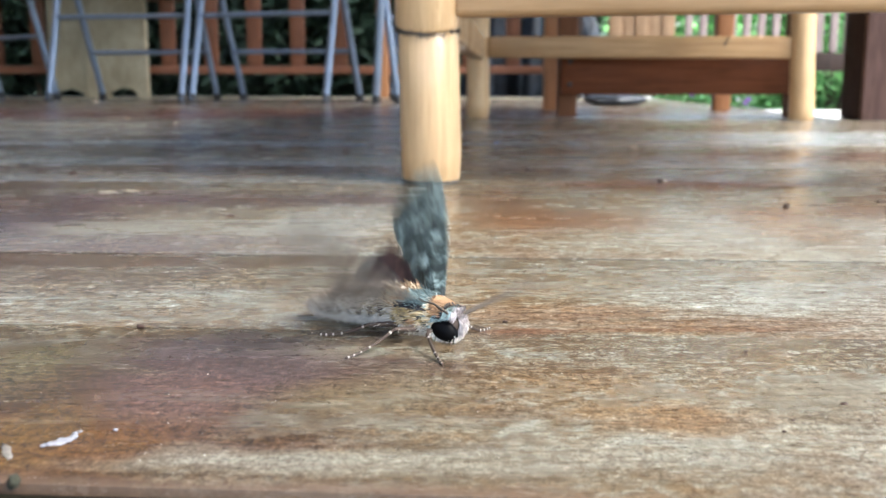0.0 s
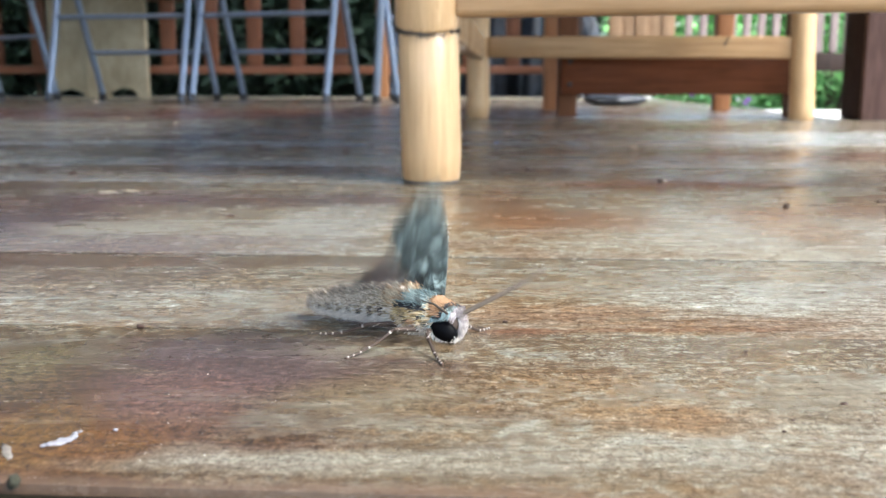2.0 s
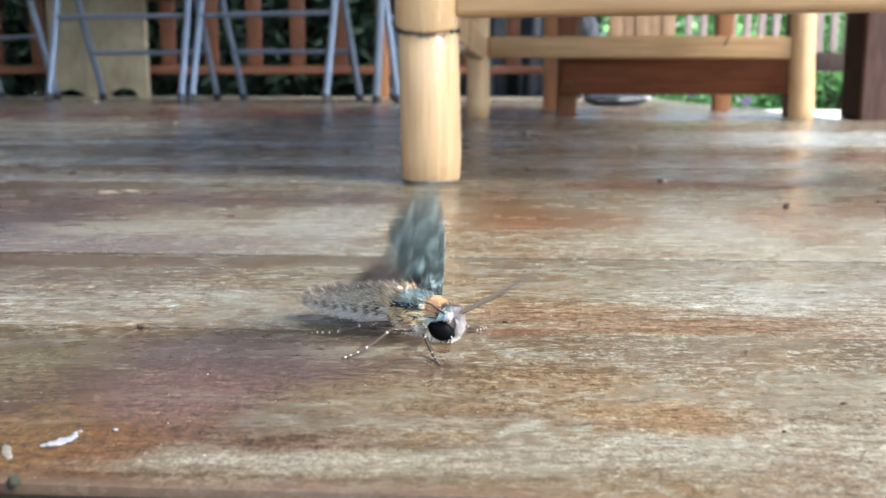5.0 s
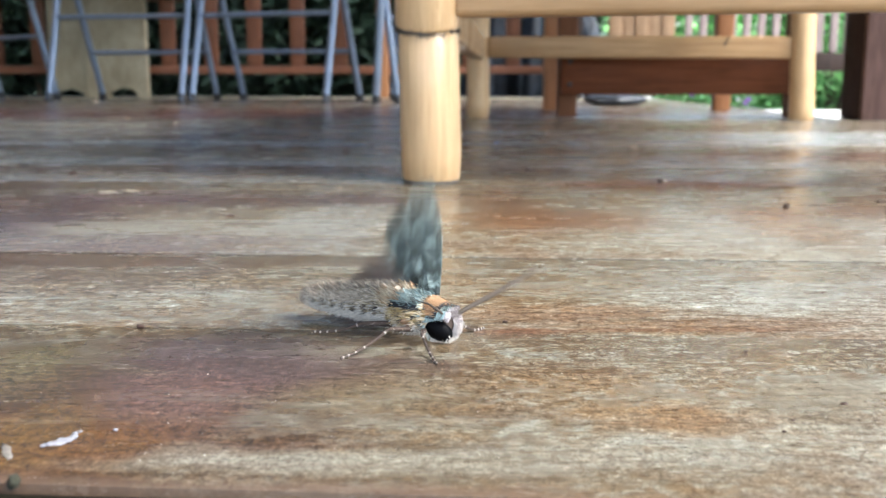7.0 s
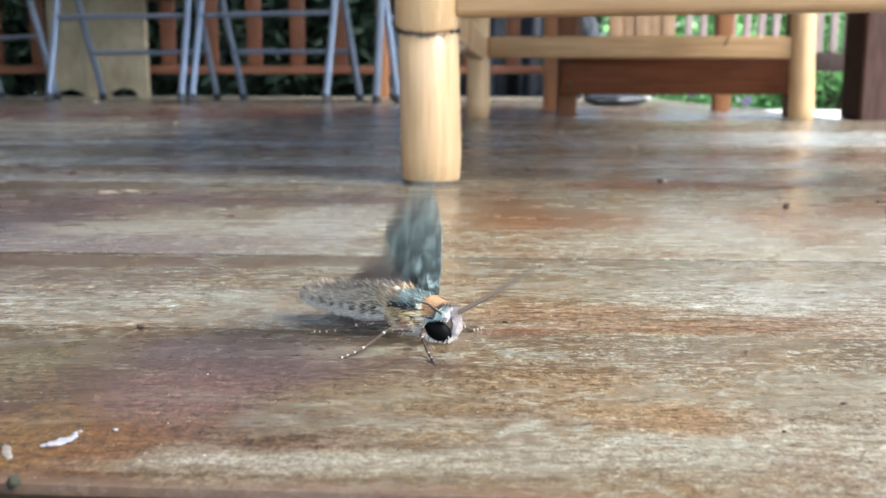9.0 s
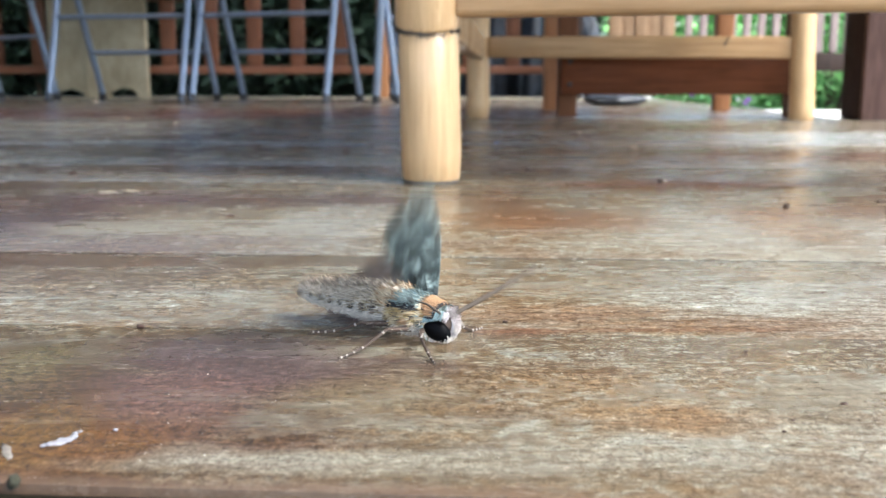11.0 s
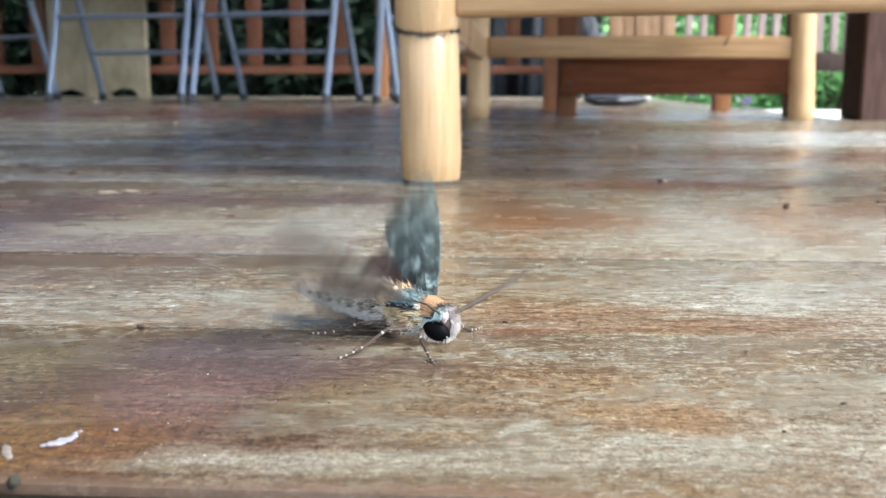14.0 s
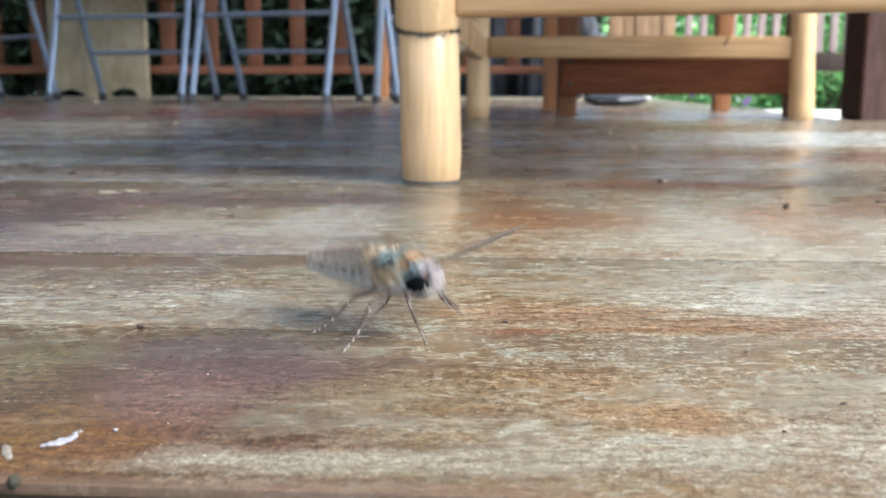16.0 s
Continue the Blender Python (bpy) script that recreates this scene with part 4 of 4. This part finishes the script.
def build_moth():
    rng = random.Random(77)
    moth = thing("moth", "teal, orange and cream furry moth beating its wings on the boards", "moth", pose(*MOTH_AT, 0, 0, 0, MOTH_YAW))

    # thorax: teal back edged dark, cream shoulders, golden and olive flanks, pale belly
    def thorax_pick(d, r):
        j = r.gauss(0, 0.12)
        if d.z < -0.50 + j:
            return 5
        if d.x > 0.72 + j and d.z < 0.2:
            return 3 if r.random() < 0.6 else 8
        if d.z > 0.52 + j * 0.6:
            return 3 if r.random() < 0.88 else 8
        if d.z > 0.40 + j * 0.4 and d.x > -0.55:
            return 6
        if d.x < -0.62 + j and d.z > -0.1:
            return 1
        if (d.x - 0.15) ** 2 * 1.5 + (d.z + 0.22) ** 2 < 0.035 + j * 0.06:
            return 2
        band = math.sin(d.x * 11 + d.z * 5 + j * 6)
        if d.z > 0.05 + j:
            return 7 if band > -0.2 else 4
        return 1 if band > 0.55 else (6 if band < -0.88 else (7 if r.random() < 0.45 else 4))
    bm = blob(bmesh.new(), (0, 0, 0.0072), (0.0092, 0.0068, 0.0058), None, 4, 3)
    furry(bm, rng, (0, 0, 0.0072), (0.0092, 0.0068, 0.0058), 7600, 0.0019, (-1.0, 0, -0.12), thorax_pick, 0.00026, None, 0.26)
    mats = [M_LEG, M_CREAM, M_ORANGE, M_TEAL, M_OLIVE, M_BELLY, M_BLACK, M_GOLD, M_SHEEN]
    part("thorax", bm, mats, moth)

    # collar: a broad orange ruff over the neck, black along its front foot
    bm = bmesh.new()
    for i in range(2600):
        a = rng.gauss(-0.1, 0.45)
        u = rng.random()
        p = Vector((0.0056 + 0.0038 * u, math.sin(a) * 0.0050, 0.0066 + math.cos(a) * (0.0054 - 0.0016 * u)))
        mat = 1 if (u > 0.90 and rng.random() < 0.8) or abs(a) > 1.25 else 0
        spike(bm, p, (rng.uniform(-0.0019, -0.0004), math.sin(a) * 0.0009 + rng.gauss(0, 0.0003), math.cos(a) * 0.0009), 0.00022, mat)
    part("collar", bm, [M_ORANGE, M_BLACK], moth, "orange hair collar")
    # epaulets: dark-edged teal scale fans over the wing roots
    for s in (-1, 1):
        bm = bmesh.new()
        for i in range(900):
            u, v = rng.random(), rng.random()
            p = Vector((0.0034 - 0.0086 * u, s * (0.0022 + 0.0034 * v), 0.0126 - 0.0026 * v * v - 0.0004 * u + rng.gauss(0, 0.0002)))
            mat = 2 if v > 0.86 else (1 if rng.random() < 0.14 else 0)
            spike(bm, p, (-0.0019 + rng.gauss(0, 0.0003), s * (0.0003 + rng.gauss(0, 0.0003)), 0.0002 + rng.gauss(0, 0.0003)), 0.00028, mat)
        part("epaulet", bm, [M_TEAL, M_SHEEN, M_BLACK], moth, "teal scale fan with a dark edge")
    for s in (-1, 1):
        bm = bmesh.new()
        for i in range(800):
            p = Vector((-0.0066 + rng.gauss(0, 0.0016), s * (0.0034 + rng.gauss(0, 0.0012)), 0.0114 + rng.gauss(0, 0.0009)))
            spike(bm, p, (-0.0017 + rng.gauss(0, 0.0004), s * (0.0004 + rng.gauss(0, 0.0004)), 0.0010 + rng.gauss(0, 0.0004)), 0.00024, 0 if rng.random() < 0.75 else 1)
        part("shoulder_tuft", bm, [M_CREAM, M_ORANGE], moth, "cream and orange shoulder tuft")

    # head with eyes, overhanging brow and a tall furry face
    hc = (0.0094, 0, 0.0052)
    bm = blob(bmesh.new(), hc, (0.0034, 0.0036, 0.0036), None, 2, 3)
    furry(bm, rng, hc, (0.0038, 0.0040, 0.0040), 1700, 0.0013, (-0.3, 0, 0.1), lambda d, r: None if (abs(d.y) > 0.5 and d.z < 0.55) else (1 if (d.z > 0.35 and d.x < 0.3) or d.x < 0.0 else 0), 0.00022)
    head = part("head", bm, [M_WHITE, M_TEAL, M_LEG], moth, "lavender-white furry head", pose(0.0058, 0, 0, 0, 0, 17) @ pose(-0.0058, 0, 0))
    # the face: a curtain of hair that stands forward and hangs to the palps
    bm = bmesh.new()
    for i in range(3400):
        v = rng.random()
        y = 0.0006 + rng.uniform(-1, 1) * (0.0031 - 0.0004 * v)
        z = 0.0086 - 0.0066 * v
        x = 0.0112 + 0.0015 * math.sin(math.pi * min(1, v * 1.1)) - 1.2 * abs(y) ** 1.2 * 0.6
        drop = Vector((0.45 + rng.gauss(0, 0.25), y * 60 + rng.gauss(0, 0.2), -0.9 if v > 0.25 else 0.5)) * 0.0016
        q = Vector((x, y, z))
        if (q + drop).z < 0.0004:
            drop.z = 0.0004 - z
        spike(bm, q, drop, 0.00017, 0 if rng.random() < (0.85 if v < 0.55 else 0.45) else 1)
    part("face", bm, [M_WHITE, M_BELLY], head, "pale lavender furry face")
    # chin: a pale fringe under the eyes
    bm = bmesh.new()
    for i in range(700):
        y = rng.uniform(-1, 1) * 0.0046
        p = Vector((0.0118 - rng.random() * 0.0062, y, 0.0020 + rng.gauss(0, 0.0004)))
        spike(bm, p, (rng.gauss(0, 0.0004), y * 0.1, -min(p.z - 0.0004, 0.0014)), 0.00018, 0)
    part("chin", bm, [M_BELLY], head, "pale fringe under the eyes")
    for s in (-1, 1):
        tip = Euler((0, radians(30), 0)).to_matrix()
        bm = blob(bmesh.new(), (0.0080, s * 0.0033, 0.0038), (0.0043, 0.0024, 0.0029), tip, 0, 3)
        part("eye", bm, M_EYE, head, "large black eye")
        bm = bmesh.new()
        for i in range(520):
            u = rng.random()
            # brow: from the neck over the eye to the face, hair laid down and back
            p = Vector((0.0046 + 0.0072 * u, s * (0.0036 + rng.uniform(0, 0.0012)), 0.0076 + 0.0012 * math.sin(u * 2.2) + rng.gauss(0, 0.0003)))
            spike(bm, p, Vector((-0.25 + rng.gauss(0, 0.2), s * 0.55, -0.75)) * 0.0018, 0.0002, (1 if rng.random() < 0.6 else 3) if u < 0.8 else 0)
        for i in range(150):
            # cheek behind the eye
            v = rng.random()
            p = Vector((0.0034 + 0.0022 * v, s * (0.0040 + rng.uniform(0, 0.0008)), 0.0066 - 0.0046 * v))
            spike(bm, p, Vector((-0.15, s * 0.4, -0.9)) * 0.0012, 0.0002, 3 if rng.random() < 0.6 else 2)
        part("eye_fringe", bm, [M_WHITE, M_SHEEN, M_BELLY, M_TEAL], head, "teal and white hair fringe round the eye")

    # abdomen: deep tapering rings, a crest of dark tufts, grey-brown flanks, black side marks; its own origin at the waist
    bm = bmesh.new()
    n, L = 30, 0.0342

    def girth(u):
        return 0.0057 * (1 - 0.62 * u ** 1.35) * (1 if u < 0.86 else math.sqrt(max(0.05, 1 - ((u - 0.86) / 0.15) ** 2)))
    tube(bm, [(-L * i / n, 0, 0) for i in range(n + 1)], [girth(i / n) + 0.0002 * abs(math.sin(i / n * math.pi * 8)) for i in range(n + 1)], 22, 0)
    for v in bm.verts:
        v.co.y *= 0.86
    for i in range(9000):
        u = min(0.99, rng.random() ** 0.9)
        a = rng.uniform(-math.pi, math.pi)
        r = girth(u)
        nrm = Vector((0, math.sin(a), math.cos(a)))
        p = Vector((-L * u, 0.86 * nrm.y * r, nrm.z * r))
        seg, ab = (u * 8) % 1, abs(a)
        lift = 0.34
        if ab < 0.75:
            crest = seg > 0.45
            mat = (4 if rng.random() < 0.72 else 0) if crest else (0 if rng.random() < 0.6 else 3)
            lift = 0.85 if crest else 0.4
        elif ab < 1.45:
            mat = 4 if rng.random() < 0.28 else 0
            if u < 0.3 and rng.random() < 0.4:
                mat = 3
        elif ab < 1.95:
            mat = (1 if rng.random() < 0.5 else 4) if seg > 0.66 else (2 if rng.random() < 0.65 else 3)
        else:
            mat = 2
        spike(bm, p * 0.98, (nrm * lift + Vector((-1, rng.gauss(0, 0.2), rng.gauss(0, 0.2)))) * 0.0018 * rng.uniform(0.6, 1.4), 0.00026, mat)
    for i in range(320):
        a, r = rng.uniform(0, 6.28), rng.uniform(0, 0.0020)
        spike(bm, Vector((-L * 0.97, math.sin(a) * r, math.cos(a) * r)), (-0.0030, math.sin(a) * 0.0006, math.cos(a) * 0.0006), 0.0002, 4 if rng.random() < 0.5 else 0)
    abdomen = part("abdomen", bm, [M_ABDOMEN, M_BLACK, M_BELLY, M_OLIVE, M_CREST], moth, "grey-brown abdomen with a dark crest and black side marks", pose(-0.0070, 0, 0.0082, 0, 2, 0))

    # wings, each with its hindwing
    wings = {}
    for s in (1, -1):
        w = part("wing", wing_mesh("wing", fore_lead, fore_trail, None, side=s), [M_WING_TOP, M_WING_UNDER], moth, "teal-grey mottled forewing blurred by beating", pose(ROOT[0], s * ROOT[1], ROOT[2]))
        part("hindwing", wing_mesh("hindwing", hind_lead, hind_trail, None, side=s, camber=0.0007), [M_HIND, M_WING_UNDER], w, "dark maroon-brown hindwing", pose(-0.0060, 0, -0.0006, 0, 0, s * 18))
        wings[s] = w

    # legs: hip, knee, ankle and foot, with white bands on the lower joints
    legs = []
    for s in (-1, 1):
        for hip, foot, knee in (
            ((0.0048, 0.0034, 0.0036), (0.0202, 0.0200, 0.0003) if s < 0 else (0.0112, 0.0182, 0.0003), (0.0087, 0.0105, 0.0044) if s < 0 else (0.0100, 0.0082, 0.0030)),
            ((0.0015, 0.0042, 0.0035), (-0.0042, 0.0294, 0.0003), (0.0002, 0.0140, 0.0054)),
            ((-0.0040, 0.0036, 0.0040), (-0.0258, 0.0154, 0.0003), (-0.0130, 0.0090, 0.0036)),
        ):
            h = Vector((hip[0], s * hip[1], hip[2]))
            k = Vector((knee[0], s * knee[1], knee[2])) - h
            f = Vector((foot[0], s * foot[1], foot[2])) - h
            bm = bmesh.new()
            tube(bm, [Vector((0, 0, 0)), k * 0.5, k], [0.0009, 0.0008, 0.0005], 8, 0)
            for i in range(110):
                spike(bm, k * rng.random(), Vector((rng.gauss(0, 1), rng.gauss(0, 1), rng.gauss(-0.3, 0.8))) * 0.0008, 0.00012, 0 if rng.random() < 0.35 else 2)
            upper = part("leg", bm, [M_LEG, M_BAND, M_BELLY], moth, "", Matrix.Translation(h))
            bm = bmesh.new()
            g = f - k
            pts, rad, mt = [Vector((0, 0, 0))], [0.00046], []
            for i in range(1, 29):
                u = i / 28
                p = g * u + Vector((0, 0, -0.0010 * math.sin(u * math.pi)))
                if (p + k + h).z < 0.00035:
                    p.z = 0.00035 - h.z - k.z
                pts.append(p)
                rad.append(0.00046 * (1 - 0.35 * u) * (1.12 if i in (3, 15, 20, 24, 27) else 1))
                mt.append(1 if i in (3, 15, 20, 24, 27) else 0)
            tube(bm, pts, rad, 7, 0, mt)
            for i in range(70):
                spike(bm, g * rng.random() * 0.7, Vector((rng.gauss(0, 1), rng.gauss(0, 1), rng.gauss(0, 0.8))) * 0.0005, 0.00009, 0)
            shin = part("shin", bm, [M_LEG, M_BAND], upper, "thin dark shin and foot with white bands", Matrix.Translation(k))
            legs.append((upper, shin, h, k, f))

    # antennae: one held out, one laid back over the collar
    far = tube(bmesh.new(), [(0, 0, 0), (0.0042, 0.010, 0.0030), (0.0072, 0.021, 0.0056), (0.0084, 0.0325, 0.0076)], [0.0006, 0.0008, 0.0007, 0.0003], 8)
    a1 = part("antenna", far, M_ANTENNA, moth, "", pose(0.0120, 0.0016, 0.0080))
    near = tube(bmesh.new(), [(0, 0, 0), (-0.0012, -0.0016, 0.0022), (-0.0042, -0.0030, 0.0044), (-0.0080, -0.0036, 0.0050)], [0.0003, 0.00034, 0.0003, 0.0001], 8)
    part("antenna", near, M_ANTENNA, moth, "", pose(0.0116, -0.0022, 0.0072))
    return moth, abdomen, wings, legs, a1


MOTH, ABDOMEN, WINGS, LEGS, ANTENNA = build_moth()


# ---- an ant with a crumb ----
def build_ant():
    a = thing("ant", "tiny dark ant carrying a pale crumb over the boards", "ant", pose(0.05, 1.251, 0))
    part("body", blob(blob(blob(bmesh.new(), (-0.0028, 0, 0.0019), (0.0018, 0.0011, 0.0011)), (-0.0002, 0, 0.0018), (0.0013, 0.0007, 0.0007)), (0.0018, 0, 0.0019), (0.0010, 0.0009, 0.0008)), M_ANT, a)
    part("crumb", blob(bmesh.new(), (0.0042, 0, 0.0024), (0.0022, 0.0018, 0.0018), None, 0, 2, 0.6, 4), M_CRUMB_PALE, a, "pale crumb")
    for s in (-1, 1):
        for x in (-0.001, 0, 0.001):
            part("leg", tube(bmesh.new(), [(x * 0.6, s * 0.0005, 0.0017), (x * 1.6, s * 0.0016, 0.0024), (x * 2.6, s * 0.0030, 0.0002)], 0.00014, 5), M_ANT, a)
    return a


ANT = build_ant()


def motions():
    rng = random.Random(9)
    # body: standing, creeping back a little, then lifting off
    rest = [(0.0, 0, 0, 0, 0, 0, 0), (2.0, -0.0001, 0, 0, 0, 0, 0), (4.0, -0.0006, 0, 0, 0, 0, 0.3), (7.0, -0.0016, 0.0001, 0, 0, 0, 0.6), (9.0, -0.0018, 0, 0, 0, 0, 0.4), (11.5, -0.0022, 0, 0, 0, 0, 0.8),
            (13.3, -0.0023, 0, 0, 0, 0, 0.8), (15.4, -0.0024, 0, 0, 0, 0, 0.8), (15.6, -0.0028, 0.0004, 0.0014, 0, -1, 1), (15.7, -0.0029, 0.0004, 0.0022, 0, -2, 1), (15.8, -0.0030, 0.0004, 0.0032, 0, -3, 0), (15.9, -0.0030, 0.0006, 0.0046, 0, -5, -3), (15.965, -0.0049, 0.0012, 0.0100, 0, -8.8, -10.5), (16.0, -0.0054, 0.0014, 0.0115, 0, -10, -12)]
    walk(MOTH, [(t, pose(MOTH_AT[0] + x, MOTH_AT[1] + y, z, rx, ry, MOTH_YAW + rz)) for t, x, y, z, rx, ry, rz in rest])
    # abdomen: lifts slowly, shaking with the wing beats
    lifts = ((0.0, -8), (2.0, -6), (4.0, -5), (6.5, -3), (8.5, -2), (11.5, 1), (13.3, 1), (15.0, 4), (15.4, 5), (15.6, 4), (15.7, 4), (15.8, 2), (15.9, 3), (16.1, 7))
    rows = []
    for k in range(481):
        t = k / 30
        (t0, p0), (t1, p1) = next((a, b) for a, b in zip(lifts, lifts[1:]) if a[0] <= t <= b[0])
        rows.append((t, pose(-0.0070, 0, 0.0082, 0, p0 + (p1 - p0) * (t - t0) / (t1 - t0) + (0.9, -1.3, 0.5)[k % 3] + rng.uniform(-0.3, 0.3), (0.5, -0.8, 0.3)[k % 3])))
    walk(ABDOMEN, rows)
    # wings: a shiver of three steps a beat; in some bouts they stand higher and the stroke is short
    bouts = ((0.0, 0.2), (0.8, 1.1), (2.3, 3.2), (3.8, 4.3), (6.2, 6.7), (7.4, 8.2), (11.8, 12.2), (13.3, 14.2))
    for s, w in WINGS.items():
        rows = []
        for k in range(481):
            t = k / 30
            high = any(a <= t <= b for a, b in bouts)
            j = rng.uniform(-2, 2)
            if s > 0:
                phi = ((60, 44, 30) if high else (55, 40, 28))[k % 3] + j
                swp = ((21, 25, 32) if high else (22, 30, 35))[k % 3]
            else:
                phi = ((42, 62, 24) if high else (84, 2, 14))[k % 3] + j
                swp = 36
            if t > 15.52:
                phi, swp = (-14, 78)[k % 2] + j, 28
            # the near wing turns on its span as it rises, so that it slices the air
            twist = -6 if s > 0 else 0.78 * phi - (34 if high else 16)
            rows.append((t, pose(ROOT[0], s * ROOT[1], ROOT[2]) @ pose(0, 0, 0, s * phi, 0, 0) @ pose(0, 0, 0, 0, 0, s * swp) @ pose(0, 0, 0, 0, twist, 0)))
        walk(w, rows)
    # the feet keep to their places on the boards while the body rises; each leg bends at its knee
    stand = rest[7]
    then = pose(MOTH_AT[0] + stand[1], MOTH_AT[1] + stand[2], stand[3], 0, 0, MOTH_YAW + stand[6])
    for leg, shin, h, knee, f in LEGS:
        upper_rows, shin_rows = [(0.0, Matrix.Translation(h))], [(0.0, Matrix.Translation(knee))]
        a, b = knee.length, (f - knee).length
        for t, x, y, z, rx, ry, rz in rest[7:]:
            body = pose(MOTH_AT[0] + x, MOTH_AT[1] + y, z, rx, ry, MOTH_YAW + rz)
            foot = body.inverted() @ (then @ (h + f)) - h
            d = min(foot.length, (a + b) * 0.985)
            way = foot.normalized()
            side = (knee - way * knee.dot(way)).normalized()
            along = (a * a - b * b + d * d) / (2 * d)
            bent = way * along + side * math.sqrt(max(0.0, a * a - along * along))
            q1 = knee.normalized().rotation_difference(bent.normalized())
            q2 = (f - knee).normalized().rotation_difference((way * d - bent).normalized())
            upper_rows.append((t, Matrix.Translation(h) @ q1.to_matrix().to_4x4()))
            shin_rows.append((t, Matrix.Translation(knee) @ (q1.inverted() @ q2).to_matrix().to_4x4()))
        walk(leg, upper_rows)
        walk(shin, shin_rows)
    # the raised antenna trembles
    rows = []
    for k in range(481):
        t = k / 30
        rows.append((t, pose(0.0120, 0.0016, 0.0080, (2.6 if k % 2 else -2.2) + 3.0 * min(t / 12, 1) + rng.uniform(-0.7, 0.7), 0, 0)))
    walk(ANTENNA, rows)
    walk(ANT, [(t, pose(x, 1.251, 0, 0, 0, 2 * math.sin(t * 3))) for t, x in ((0.0, 0.0505), (2.0, 0.0788), (4.0, 0.0953), (6.5, 0.1245), (9.0, 0.1490), (11.5, 0.178), (14.0, 0.1952), (16.0, 0.2124))])


# ---- deck boards ----
def deck():
    fl = thing("floor", "worn varnished wooden deck of broad boards", "floor", kind="structure")
    lines = [0.1592, 0.2701, 0.3863, 0.6620, 0.7940, 1.0345, 1.2709, 1.5197, 1.7746, 2.0163, 2.2577, 2.4988, 2.7395, 2.9799, 3.1300, 3.3000, 3.4700, 3.6600]
    base = pose(0, 0, 0, 0, 0, TURN)
    rng = random.Random(2)
    part("beam", cube_bm(-3.1, 0.45, -1.2, 3.55, -0.30, -0.045, 0.005), M_BEAM, fl, "dark joists under the boards", base)
    gap = 0.0001
    for i in range(len(lines) - 1):
        y0, y1 = lines[i], lines[i + 1]
        wid = 0.0009 if i == 2 else (0.0002 if i < 3 else 0.0012)
        # a thin dark strip sits in each joint, just below the boards
        if i > 0:
            part("joint_dirt", cube_bm(-3.1, 0.45, y0 - wid, y0 + wid + (0.0022 if i == 2 else 0), -0.010, -0.0005, 0.0), M_BEAM, fl, "", base)
        x1 = 1.25 if y1 < 1.8 else 0.685 - y1 * 0.05
        g = (0.0001, 0.0002, 0.0016, 0.0010)[i] if i < 4 else 0.0010
        gap = 0.0001 if i < 2 else 0.0010
        bm = cube_bm(-3.2, x1, y0 + g, y1 - gap, -0.024, 0, 0.0005 if i < 3 else 0.0002, 0, 2)
        if i == 2:
            for v in bm.verts:
                if v.co.y < y0 + 0.013 and v.co.x > 0:
                    v.co.y += 0.0022
        # the last boards are paler than the rest
        part("board", bm, M_SLAB if y0 > 3.29 else M_FLOOR, fl, "pale edge board" if y0 > 3.29 else "", base)
    y = lines[0]
    for i in range(8):
        # the first of these, near black, paints the darkness of the front gap
        bm = cube_bm(-3.2, 1.25, y - 0.17 + 0.001, y - 0.0012, -0.032, -0.0012 if i == 0 else -0.0045, 0.0010)
        part("board", bm, M_BEAM if i == 0 else M_FLOOR, fl, "mossy edge board coloured near black as the dark front gap" if i == 0 else "", base)
        y -= 0.17


deck()

motions()
